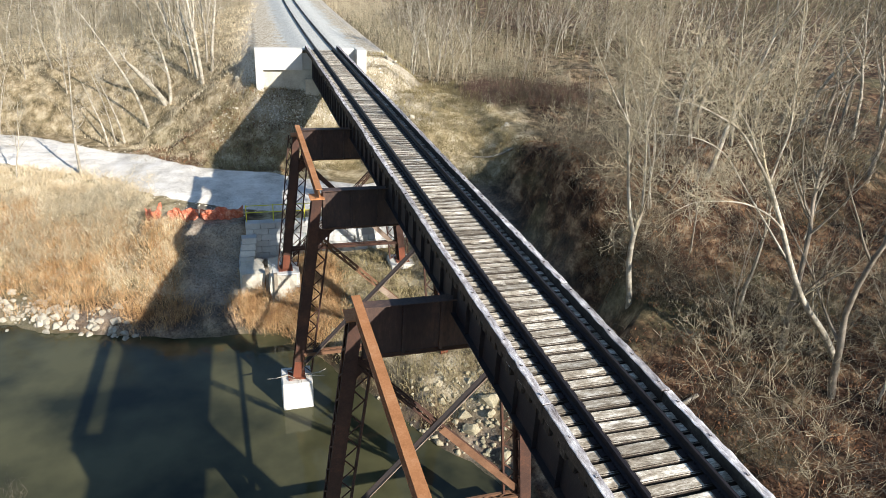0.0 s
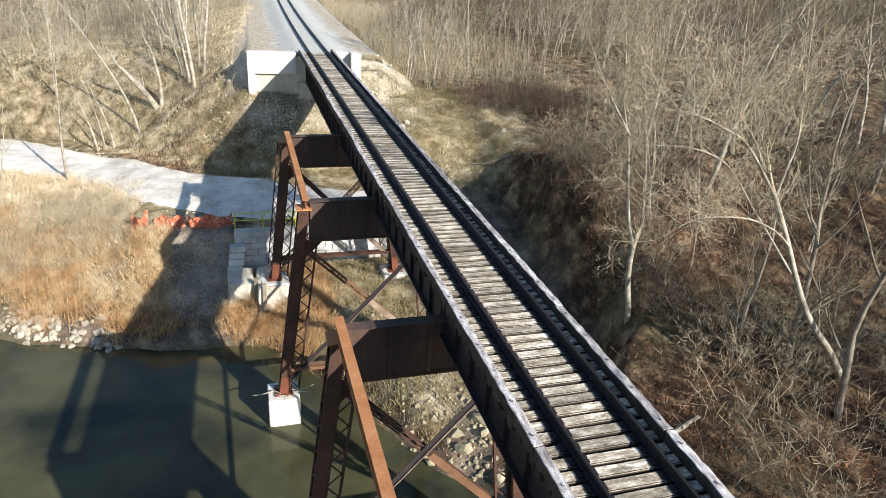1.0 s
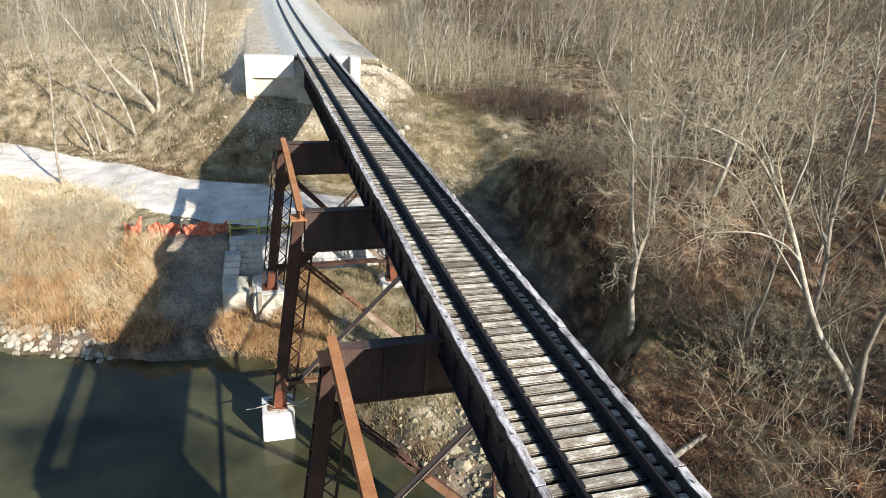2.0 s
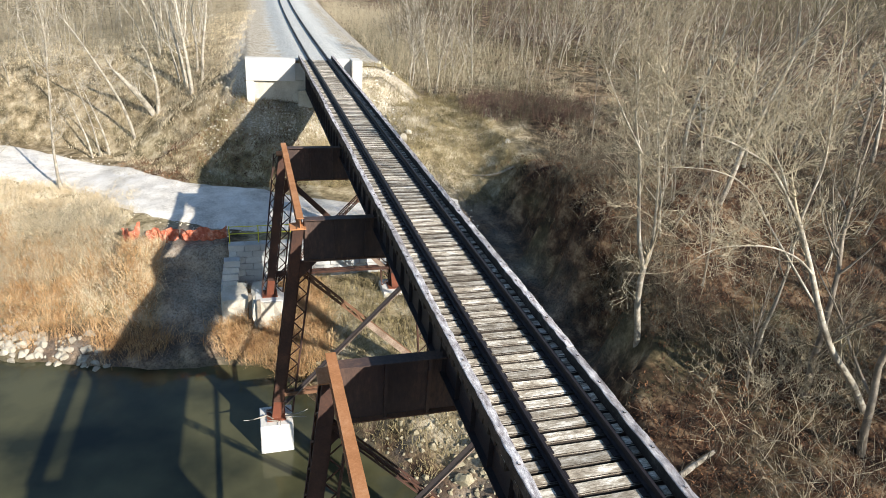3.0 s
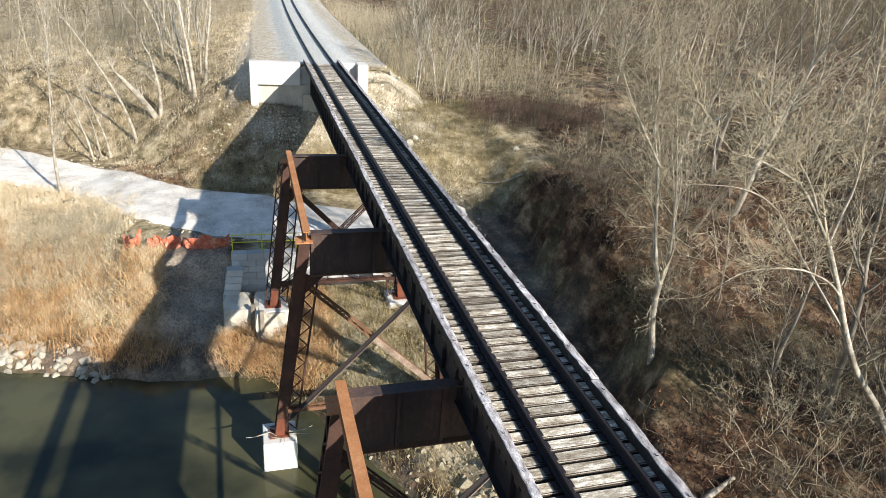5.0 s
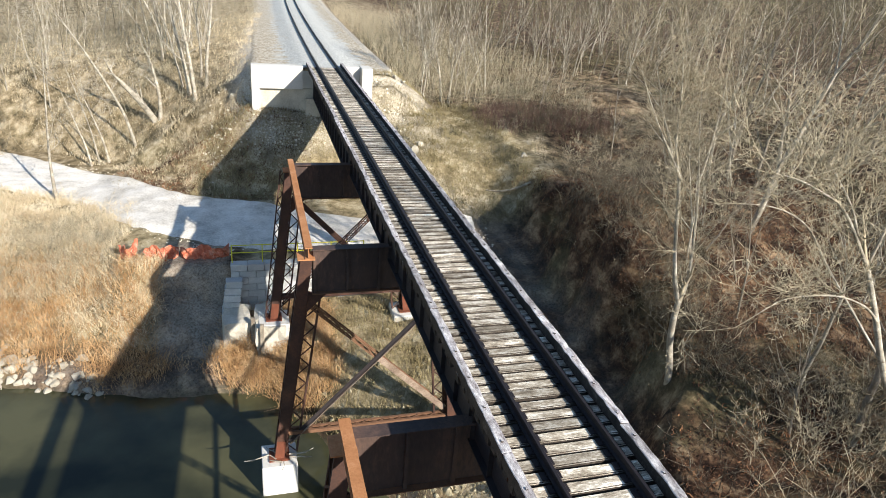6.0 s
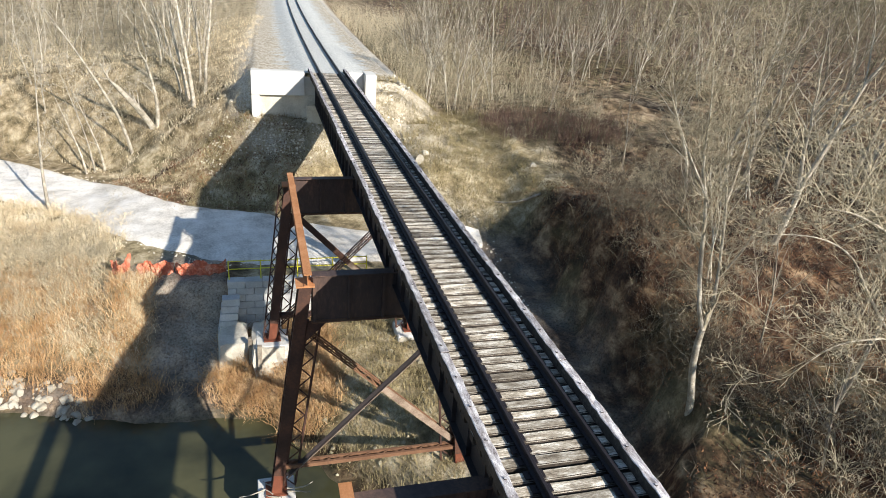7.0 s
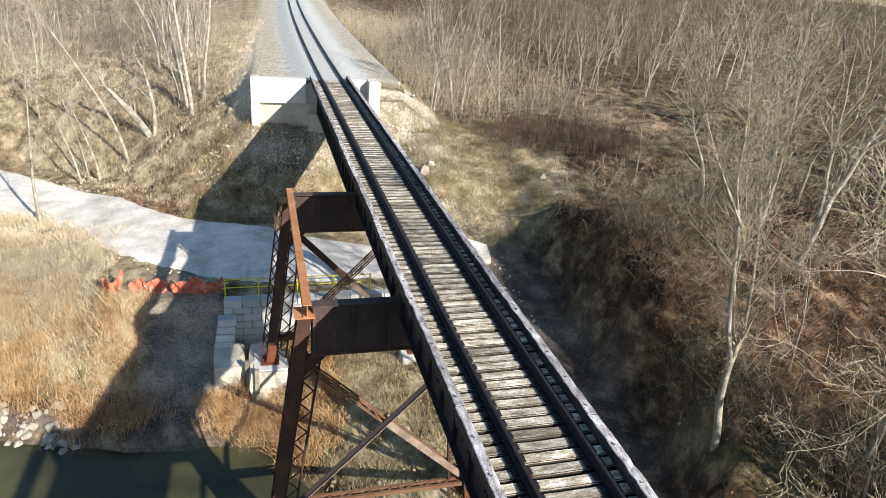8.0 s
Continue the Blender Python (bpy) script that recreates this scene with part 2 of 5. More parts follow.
def smooth_step(a, b, x):
    t = np.clip((x - a) / (b - a), 0, 1)
    return t * t * (3 - 2 * t)


# ---- ground ----
WATER_Z = -12.8


def wobble(x, y, s, seed=0.0):
    """Cheap smooth unevenness, about -1 to 1."""
    a = np.sin(x * s + 1.7 * seed + 1.3 * np.sin(y * s * 0.7 + seed)) * np.cos(y * s * 0.9 - seed)
    b = np.sin((x + y) * s * 2.1 + 2.3 * seed) * np.cos((x - y) * s * 1.7 + seed)
    return 0.6 * a + 0.4 * b


def shore_y(x):
    return np.interp(x, (-60, -21, -13.5, -8, -5.4, -1.8, 0.6, 3.4, 8, 14, 40), (42, 38.6, 35.4, 35.0, 34.2, 28.3, 23.4, 20.5, 12, 4, -10))


def height(x, y):
    x, y = np.asarray(x, float), np.asarray(y, float)
    past = y - shore_y(x) + 0.5 * wobble(x, y, 0.55, 2)
    bank = np.interp(past, (-30, -4, 0, 0.9, 3.2, 6, 8.6, 12, 40), (-14.2, -14.2, -12.85, -12.2, -11.5, -10.3, -8.5, -8.1, -8.3))
    steep = np.interp(past, (-30, -4, 0, 0.9, 3, 4.8, 6.0, 8, 40), (-14.2, -14.2, -12.85, -12.3, -11.4, -10.0, -8.3, -8.15, -8.3))
    bank = bank + (steep - bank) * smooth_step(-15, -12.5, x)
    bank = bank - 1.0 * smooth_step(-11, -19, x) * smooth_step(5, 12, past)
    slope = np.interp(past, (-30, -4, 0, 4, 9, 15, 40), (-14.2, -14.2, -12.85, -11.2, -10.2, -9.4, -8.2))
    left = bank + (slope - bank) * smooth_step(-9.5, -6.5, x)
    near = np.interp(x, (-80, -21, -15.5, -11, -2, 20, 80), (30, 25.6, 23.5, 12, -8, -26, -60)) - y + 0.6 * wobble(x, y, 0.5, 6)
    left = np.maximum(left, np.interp(near, (-3, 0, 1, 3.5, 9, 40), (-14.2, -12.85, -12.2, -11.2, -10.2, -8.0)))
    # the step of the block wall and the road level behind it
    wall = np.where(y < 40.75, smooth_step(-7.65, -7.3, x), smooth_step(-12, -7.3, x)) * (1 - smooth_step(2.6, 4.5, x))
    low = np.minimum(left, -10.3)
    stepped = np.where(y < 40.75, low, -8.1)
    left = left + (stepped - left) * wall
    # the slope below the abutment
    front = -3.3 - 0.80 * np.maximum(58 - y, 0) + 0.25 * wobble(x, y, 0.8, 4)
    left = np.maximum(left, np.where(y > 48, front, -99) - 0.75 * np.maximum(-x - 6.2, 0) - 0.2 * np.maximum(x - 4, 0))
    # gully and hill beside the bridge
    floor = np.interp(y, (-20, 12, 20, 26, 33, 40, 44, 49, 56, 80), (-12, -13, -11.6, -10.7, -9.6, -8.6, -7.4, -4.9, -3.2, -2.6))
    hill = np.interp(y, (-40, 0, 16, 23, 28, 33, 36.5, 40, 45, 56, 80, 300), (-8.5, -8.2, -7.9, -7.7, -6.2, -3.9, -3.0, -3.5, -4.6, -3.1, -2.6, -2.2))
    edge = np.interp(y, (12, 21, 25, 29), (7.2, 8.6, 11.6, 12.9)) + 0.3 * np.sin(y * 0.5) + 0.2 * np.sin(y * 1.3) + 0.15 * np.sin(y * 3.1)
    right = floor + (hill - floor) * smooth_step(edge - 2.2, edge + 0.2, x)
    right = right + 0.22 * wobble(x, y, 0.7, 1) * smooth_step(8, 13, x) + 0.9 * smooth_step(14, 30, x) * wobble(x, y, 0.13, 5)
    g = left + (right - left) * smooth_step(1.5, 6.0, x)
    # the railway bank
    rel = x - 0.8 - 0.00022 * np.maximum(y - 56.0, 0) ** 2
    off = np.maximum(np.maximum(rel - 4.9, -rel - 6.3), 0)
    top = (y > 58.45) * (1 - smooth_step(0.0, 1.2, off))
    fill = -0.48 - (0.80 - (0.42 * smooth_step(62, 70, y) + 0.22 * smooth_step(67, 76, y)) * (x < 0)) * off + 0.03 * wobble(x, y, 0.9, 3)
    fill = fill - np.where(x < -5.55, 0.9 * np.maximum(61.8 - y, 0), 0)
    g = np.where((y > 58.45) | (x < -5.55), np.maximum(g, fill), g)
    side = np.maximum(58.3 - y, 0)
    fill_side = -0.9 - 0.75 * np.maximum(np.abs(x - 0.8) - 4.4, 0) - 0.95 * side
    g = np.where((y <= 58.3) & (x > 2.4), np.maximum(g, fill_side), g)
    far = smooth_step(70, 160, y) * smooth_step(-12, -22, x)
    return g + 0.10 * (1 - 0.8 * top) * wobble(x, y, 1.6, 7) + far * 1.5 * wobble(x, y, 0.05, 2)


def ground_sheet():
    """One sheet, fine near the bridge and coarser to the horizon."""
    def steps(lo, a, b, hi, fine):
        near = list(np.arange(a, b, fine))
        up, down, d = [b], [], fine
        while up[-1] < hi:
            d *= 1.13
            up.append(up[-1] + d)
        d, p = fine, a
        while p > lo:
            d *= 1.13
            p -= d
            down.append(p)
        return np.array(down[::-1] + near + up)
    xs, ys = steps(-900, -30, 26, 900, 0.4), steps(-700, 10, 66, 1200, 0.4)
    X, Y = np.meshgrid(xs, ys)
    Z = height(X, Y)
    w, h = len(xs), len(ys)
    k = (np.arange(h - 1)[:, None] * w + np.arange(w - 1)[None]).ravel()
    me = bpy.data.meshes.new("ground")
    me.from_pydata(np.c_[X.ravel(), Y.ravel(), Z.ravel()].tolist(), [], np.c_[k, k + 1, k + 1 + w, k + w].tolist())
    x, y = X.ravel(), Y.ravel()
    past = y - shore_y(x)
    grass = smooth_step(1.0, 4, past) * (1 - smooth_step(18, 21, past)) * (1 - smooth_step(-8, -6, x))
    grass = grass * (1 - smooth_step(-11.8, -10.6, x) * smooth_step(36.5, 38, y) * (1 - smooth_step(43, 45, y)))
    grass = np.maximum(grass, 0.85 * (1 - smooth_step(2, 6, x)) * smooth_step(-8, -5, x) * smooth_step(1, 4, past))
    grass = np.maximum(grass, 0.9 * smooth_step(42, 46, y) * (1 - smooth_step(57, 62, y)) * smooth_step(0, 3, x) * (1 - smooth_step(13, 18, x)))
    grass = np.maximum(grass, 0.62 * smooth_step(49, 53, y) * (1 - smooth_step(-8, -5, x)))
    grass = np.maximum(grass, 0.40 * smooth_step(57, 66, y) * smooth_step(6, 10, x) * (1 - 0.8 * smooth_step(16, 24, x)))
    grass = np.maximum(grass, 0.22 * smooth_step(49, 53, y) * (1 - smooth_step(70, 78, y)) * smooth_step(18, 22, x) * (1 - smooth_step(34, 40, x)))
    stone = 0.30 * (1 - smooth_step(0.4, 1.4, np.abs(past - 0.7))) * (0.5 + 0.5 * wobble(x, y, 1.1, 2)) * (1 - smooth_step(-9, -6, x))
    stone = np.maximum(stone, smooth_step(51, 55, y) * (1 - smooth_step(58, 62, y)) * smooth_step(-7.2, -5.6, x) * (1 - smooth_step(2.5, 5, x)) * smooth_step(53.6, 56.2, y + 0.9 * wobble(x, y, 0.9, 6)) * (0.6 + 0.4 * wobble(x, y, 1.3, 6)))
    stone = np.maximum(stone, (0.92 + 0.08 * wobble(x, y, 0.7, 4)) * smooth_step(57, 59, y) * smooth_step(-8.2, -6.2, x - 0.00022 * np.maximum(y - 56, 0) ** 2 - 0.035 * np.clip(y - 62, 0, 45)) * (1 - smooth_step(5.5, 8, x - 0.00022 * np.maximum(y - 56, 0) ** 2)))
    stone = np.maximum(stone, (0.5 + 0.3 * wobble(x, y, 0.8, 5)) * smooth_step(50, 52, y) * (1 - smooth_step(60, 66, y)) * smooth_step(2, 3.5, x) * (1 - smooth_step(7, 10, x)))
    stone = np.maximum(stone, (0.2 + 0.2 * wobble(x, y, 1.0, 5)) * smooth_step(24, 28, y) * (1 - smooth_step(42, 45, y)) * smooth_step(3.5, 5, x) * (1 - smooth_step(9.5, 12.5, x)))
    stone = np.maximum(stone, 0.25 * smooth_step(34, 38, y) * (1 - smooth_step(46, 49, y)) * smooth_step(2, 4, x) * (1 - smooth_step(8, 10, x)))
    stone = np.maximum(stone, (0.38 + 0.25 * wobble(x, y, 1.4, 3)) * smooth_step(-12, -10.8, x) * (1 - smooth_step(-7.6, -7.2, x)) * smooth_step(36, 37.5, y) * (1 - smooth_step(43, 45, y)))
    stone = np.maximum(stone, (0.12 + 0.3 * wobble(x, y, 1.7, 3)) * smooth_step(-2.5, 0, x) * (1 - smooth_step(5, 7, x)) * smooth_step(18, 20, y) * (1 - smooth_step(27, 30, y)))
    mud = (1 - smooth_step(-0.6, 0.5, past)) * (Z.ravel() < -12.5)
    attr = me.color_attributes.new("cover", "FLOAT_COLOR", "POINT")
    col = np.c_[grass, np.clip(stone, 0, 1), mud, np.ones_like(mud)]
    attr.data.foreach_set("color", col.ravel())
    me.polygons.foreach_set("use_smooth", [True] * len(me.polygons))
    me.materials.append(GROUND)
    tagged(new("ground", me), "brown winter ground with leaf litter and dry grass", "ground", kind="structure")


ground_sheet()

bm = bmesh.new()
grid = bmesh.ops.create_grid(bm, x_segments=1, y_segments=1, size=1)["verts"]
for v in grid:
    v.co = Vector((-170 + 200 * (v.co.x + 1) / 2 * 1.0, -60 + 120 * (v.co.y + 1) / 2, WATER_Z))
single("water", bm, WATER, "shallow murky green river under the bridge", "river", kind="structure")


def strip_sheet(name, centre, half, mat, lift, label, category, across=14):
    """A sheet laid on the ground along a line of (x, y), with ragged edges."""
    pts = []
    for (ax, ay), (bx, by) in zip(centre, centre[1:]):
        n = max(2, int(math.hypot(bx - ax, by - ay) / 0.6))
        pts += [(ax + (bx - ax) * i / n, ay + (by - ay) * i / n) for i in range(n)]
    pts.append(centre[-1])
    pts = np.array(pts)
    for _ in range(40):
        pts[1:-1] = (pts[:-2] + 2 * pts[1:-1] + pts[2:]) / 4
    tan = np.gradient(pts, axis=0)
    tan /= np.linalg.norm(tan, axis=1)[:, None]
    nor = np.c_[-tan[:, 1], tan[:, 0]]
    run = np.arange(len(pts)) / (len(pts) - 1)
    wl = half(pts[:, 0]) * (1 + 0.07 * np.sin(run * 90) + 0.05 * np.sin(run * 41 + 1))
    wr = half(pts[:, 0]) * (1 + 0.07 * np.sin(run * 77 + 2) + 0.05 * np.sin(run * 37))
    verts = []
    for j in range(across + 1):
        s = j / across * 2 - 1
        off = np.where(s < 0, wl * s, wr * s)
        p = pts + nor * off[:, None]
        drop = lift * (1 - smooth_step(0.75, 1.0, abs(s)) * 1.6)
        verts.append(np.c_[p, height(p[:, 0], p[:, 1]) + drop])
    V = np.array(verts)
    n = len(pts)
    k = (np.arange(across)[:, None] * n + np.arange(n - 1)[None]).ravel()
    me = bpy.data.meshes.new(name)
    me.from_pydata(V.reshape(-1, 3).tolist(), [], np.c_[k, k + 1, k + 1 + n, k + n].tolist())
    me.polygons.foreach_set("use_smooth", [True] * len(me.polygons))
    me.materials.append(mat)
    return tagged(new(name, me), label, category, kind="structure")


strip_sheet("road", [(-120, 110), (-60, 79), (-29, 64.0), (-23.5, 60.9), (-18.9, 58.4), (-15.0, 53.8), (-12.0, 49.9), (-9.2, 47.0), (-6, 46.6), (-3, 45.4), (1, 44.3), (5, 43.8), (8, 43.6)],
            lambda x: np.interp(x, (-60, -27, -22.5, -18.5, -15, -12, -9.0, -6.0, -3.0, 1.0, 5.0, 8.0), (3.5, 3.7, 3.7, 3.0, 2.7, 3.1, 4.0, 4.0, 3.3, 2.6, 2.0, 0.8)), GRAVEL, 0.26, "pale gravel track passing under the bridge", "gravel road", across=34)


# ---- the railway track ----
PITCH = 0.347
FIRST, LAST = -16.0, 58.7
track = thing("railway_track", (0, 20, 0), "single railway track on weathered timber ties across the bridge", "railway track")

tie_meshes = []
for k in range(6):
    rnd = random.Random(k)
    bm = bmesh.new()
    box(bm, -1.48 - 0.06 * rnd.random(), 1.40 + 0.07 * rnd.random(), -0.138, 0.138, -0.25, 0)
    bmesh.ops.subdivide_edges(bm, edges=[e for e in bm.edges if abs(e.verts[0].co.x - e.verts[1].co.x) > 1], cuts=3)
    for v in bm.verts:
        v.co.y *= 1 + rnd.uniform(-0.06, 0.04)
        v.co.z += rnd.uniform(-0.008, 0.004) if v.co.z > -0.1 else 0
    bmesh.ops.bevel(bm, geom=[e for e in bm.edges if len(e.link_faces) == 2 and e.calc_face_angle(0) > 1.0], offset=0.022, segments=2, affect="EDGES")
    bmesh.ops.recalc_face_normals(bm, faces=bm.faces[:])
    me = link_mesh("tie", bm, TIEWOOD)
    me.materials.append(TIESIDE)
    # faces not turned up: creosote and their shade in one dark colour
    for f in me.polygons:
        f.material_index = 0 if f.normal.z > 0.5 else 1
    tie_meshes.append(me)

rnd = random.Random(4)
count = int((LAST - FIRST) / PITCH)
tie_ys = [FIRST + PITCH * i + rnd.uniform(-0.018, 0.018) for i in range(count)]
for i, y in enumerate(tie_ys):
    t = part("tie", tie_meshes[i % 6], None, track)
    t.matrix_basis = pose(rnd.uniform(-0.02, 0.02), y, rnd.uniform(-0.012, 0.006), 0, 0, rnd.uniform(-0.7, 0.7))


def rail(x, lift=0.03):
    """A rail section drawn along the track and beyond the bridge."""
    prof = [(-0.07, 0), (0.07, 0), (0.07, 0.012), (0.012, 0.032), (0.009, 0.128), (0.036, 0.142), (0.037, 0.183), (0.028, 0.192), (-0.028, 0.192), (-0.037, 0.183), (-0.036, 0.142), (-0.009, 0.128), (-0.012, 0.032), (-0.07, 0.012)]
    ys = [FIRST - 40] + list(np.arange(FIRST, 320, 6.0))
    bm = bmesh.new()
    rings = []
    for y in ys:
        cx = x + track_x(y)
        rings.append([bm.verts.new((cx + a, y, b + lift)) for a, b in prof])
    for r, s in zip(rings, rings[1:]):
        for i in range(len(prof)):
            bm.faces.new((r[i], r[(i + 1) % len(prof)], s[(i + 1) % len(prof)], s[i]))
    return bm


def track_x(y):
    """The line's slow bend beyond the bridge."""
    return 0.00022 * max(0.0, y - 56.0) ** 2


for x in (-0.7525, 0.7525):
    part("rail", rail(x), RAILSTEEL, track, "dull brown steel rail")

bm = bmesh.new()
for y in tie_ys:
    for x in (-0.7525, 0.7525):
        box(bm, x - 0.2, x + 0.2, y - 0.1, y + 0.1, 0.001, 0.03)
        for dx in (-0.095, 0.095):
            box(bm, x + dx - 0.012, x + dx + 0.012, y - 0.05, y - 0.026, 0.02, 0.075)
            box(bm, x + dx - 0.012, x + dx + 0.012, y + 0.026, y + 0.05, 0.02, 0.075)
tagged(part("tie_plate", bm, RAILSTEEL, track, "rusty tie plates and spikes"), kind="stuff")

# guard timbers in lengths, butted with a small gap
rnd = random.Random(11)
for side in (-1, 1):
    y = FIRST
    while y < LAST + 0.3:
        n = rnd.choice((4.4, 4.9, 5.5, 6.1))
        end = min(y + n, LAST + 0.5)
        bm = bmesh.new()
        x0, x1 = (1.37, 1.565) if side < 0 else (1.12, 1.325)
        box(bm, x0, x1, y, end - 0.012, 0.002, 0.285)
        bmesh.ops.subdivide_edges(bm, edges=[e for e in bm.edges if abs(e.verts[0].co.y - e.verts[1].co.y) > 1], cuts=22)
        shift = rnd.uniform(-0.02, 0.02)
        for v in bm.verts:
            v.co.x = side * (v.co.x + shift + rnd.uniform(-0.016, 0.012))
            v.co.z += rnd.uniform(-0.022, 0.008) if v.co.z > 0.1 else 0
        bmesh.ops.recalc_face_normals(bm, faces=bm.faces[:])
        bmesh.ops.bevel(bm, geom=[e for e in bm.edges if len(e.link_faces) == 2 and e.calc_face_angle(0) > 1.0], offset=0.014, segments=1, affect="EDGES")
        for by in np.arange(y + 0.3, end - 0.2, 1.05):
            box(bm, side * (x0 + x1) / 2 - 0.022, side * (x0 + x1) / 2 + 0.022, by - 0.022, by + 0.022, 0.26, 0.305)
        me = link_mesh("guard_timber", bm, GUARDWOOD)
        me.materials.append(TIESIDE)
        # sides take the dark colour; their shade away from the sun is in it
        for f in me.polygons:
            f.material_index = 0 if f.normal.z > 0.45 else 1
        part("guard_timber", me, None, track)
        y = end

# ---- deck girders ----
BENTS = [-3.0, 7.1, 17.2, 27.35, 37.5]
SPANS = [(-16, -3.0), (-3.0, 7.1), (7.1, 17.2), (17.2, 27.35), (27.35, 37.5), (37.5, 58.0)]
for a, b in SPANS:
    deep = -2.25 if b - a > 15 else -1.85
    span = thing("deck_girder_span", (0, (a + b) / 2, -1), "black riveted plate girder span carrying the track", "bridge girder", group="girder spans")
    for x in (-1.0, 1.0):
        bm = bmesh.new()
        y0, y1 = a + 0.06, b - 0.06
        box(bm, x - 0.012, x + 0.012, y0, y1, deep + 0.04, -0.29)
        box(bm, x - 0.17, x + 0.17, y0, y1, -0.29, -0.255)
        box(bm, x - 0.17, x + 0.17, y0, y1, deep, deep + 0.04)
        g = part("plate_girder", bm, GIRDER, span)
        n = max(4, int((b - a) / 1.25))
        for i in range(n + 1):
            yy = y0 + 0.06 + (y1 - y0 - 0.12) * i / n
            bm = bmesh.new()
            for s in (-1, 1):
                bar(bm, (x + s * 0.075, yy, deep + 0.05), (x + s * 0.075, yy, -0.30), 0.014, 0.12, (1, 0, 0))
            part("stiffener", bm, GIRDER, g)
    n = max(2, int((b - a) / 3.3))
    for i in range(n + 1):
        yy = a + 0.4 + (b - a - 0.8) * i / n
        bm = bmesh.new()
        bar(bm, (-0.98, yy, -0.4), (0.98, yy, deep + 0.15), 0.08, 0.08)
        bar(bm, (0.98, yy + 0.02, -0.4), (-0.98, yy + 0.02, deep + 0.15), 0.08, 0.08)
        bar(bm, (-0.98, yy, deep + 0.12), (0.98, yy, deep + 0.12), 0.08, 0.08)
        part("cross_frame", bm, GIRDER, span)


# ---- bents ----
MID = -1.45


def bent(y, foot_z, lean=0.0):
    """Two battered columns with a deep cross girder and X bracing. lean: how far the feet stand further along."""
    th = thing("bridge_bent", (MID, y, foot_z), "dark rusty steel trestle bent with laced columns", "bridge support", group="bents of the bridge")
    top = -1.62

    def at(side, z):
        k = (top - z) / 9.2
        return Vector((MID + side * (2.68 + 1.08 * k), y + lean * k, z))

    for side in (-1, 1):
        p, q = at(side, foot_z), at(side, top)
        col = None
        for dy in (-0.28, 0.28):
            bm = bmesh.new()
            k = 1 if dy < 0 else -1
            prof = [(-0.21, 0), (0.21, 0), (0.21, 0.11), (0.194, 0.11), (0.194, 0.018), (-0.194, 0.018), (-0.194, 0.11), (-0.21, 0.11)]
            rings = [[bm.verts.new(e + Vector((a, dy + k * b, 0))) for a, b in prof] for e in (p, q)]
            for m in range(8):
                bm.faces.new((rings[0][m], rings[0][(m + 1) % 8], rings[1][(m + 1) % 8], rings[1][m]))
            bm.faces.new(rings[0])
            bm.faces.new(rings[1][::-1])
            ob = part("column", bm, STEEL, th) if col is None else part("back_channel", bm, STEEL, col)
            col = col or ob
        bm = bmesh.new()
        n = int((q - p).length / 0.46)
        for dx in (-0.215, 0.215):
            for i in range(n):
                a, b = p.lerp(q, i / n), p.lerp(q, (i + 1) / n)
                s = 1 if i % 2 else -1
                bar(bm, a + Vector((dx, -0.25 * s, 0)), b + Vector((dx, 0.25 * s, 0)), 0.012, 0.06, (0, 1, 0))
        tagged(part("side_lacing", bm, STEEL, col), kind="stuff")
        if y > 35:
            bm = bmesh.new()
            o = Vector((side * 0.44, -0.05, 0))
            bar(bm, p + o, q + o, 0.06, 0.12, (0, 1, 0))
            m = int((q - p).length / 0.30)
            for i in range(m):
                a, b = p.lerp(q, i / m), p.lerp(q, (i + 1) / m)
                s0, s1 = (0.22, 0.42) if i % 2 else (0.42, 0.22)
                bar(bm, a + Vector((side * s0, -0.05, 0)), b + Vector((side * s1, -0.05, 0)), 0.05, 0.012, (0, 1, 0))
            tagged(part("outer_lacing", bm, STEEL, col), kind="stuff")
        # inner laced leg
        bm = bmesh.new()
        inner = Vector((-side * 0.74, 0.1, 0))
        p2, q2 = p + inner, at(side, -3.2) + inner
        for dx in (0, side * 0.45):
            bar(bm, p2 + Vector((dx, 0, 0)), q2 + Vector((dx, 0, 0)), 0.07, 0.14, (0, 1, 0))
        for i in range(n - 3):
            a, b = p.lerp(q, i / n), p.lerp(q, (i + 1) / n)
            s0, s1 = (0.27, 0.70) if i % 2 else (0.70, 0.27)
            bar(bm, a + Vector((-side * s0, 0.1, 0)), b + Vector((-side * s1, 0.1, 0)), 0.055, 0.012, (0, 1, 0))
        tagged(part("laced_leg", bm, STEEL, col), kind="stuff")
        # a red rusted foot and its base plate
        bm = bmesh.new()
        f = at(side, foot_z + 0.95)
        for dy in (-0.29, 0.29):
            bar(bm, p + Vector((0, dy, 0)), f + Vector((0, dy, 0)), 0.38, 0.012, (0, 1, 0))
        box(bm, p.x - 0.42, p.x + 0.42, p.y - 0.42, p.y + 0.42, foot_z - 0.05, foot_z + 0.02)
        part("foot", bm, REDRUST, col, "red rusted column foot")
        # cap and gusset at the head
        bm = bmesh.new()
        box(bm, q.x - 0.32, q.x + 0.30, y - 0.36, y + 0.36, top - 0.005, top + 0.035)
        part("cap_plate", bm, RUST, col, "orange rusted cap plate")
    # cross girder
    l, r = at(-1, top).x + 0.2, at(1, top).x - 0.2
    g = part("cross_girder", box(bmesh.new(), l, r, y - 0.012, y + 0.012, -3.07, -1.33), SOOT, th)
    part("top_flange", box(bmesh.new(), l, r, y - 0.2, y + 0.2, -1.33, -1.295), SOOT, g)
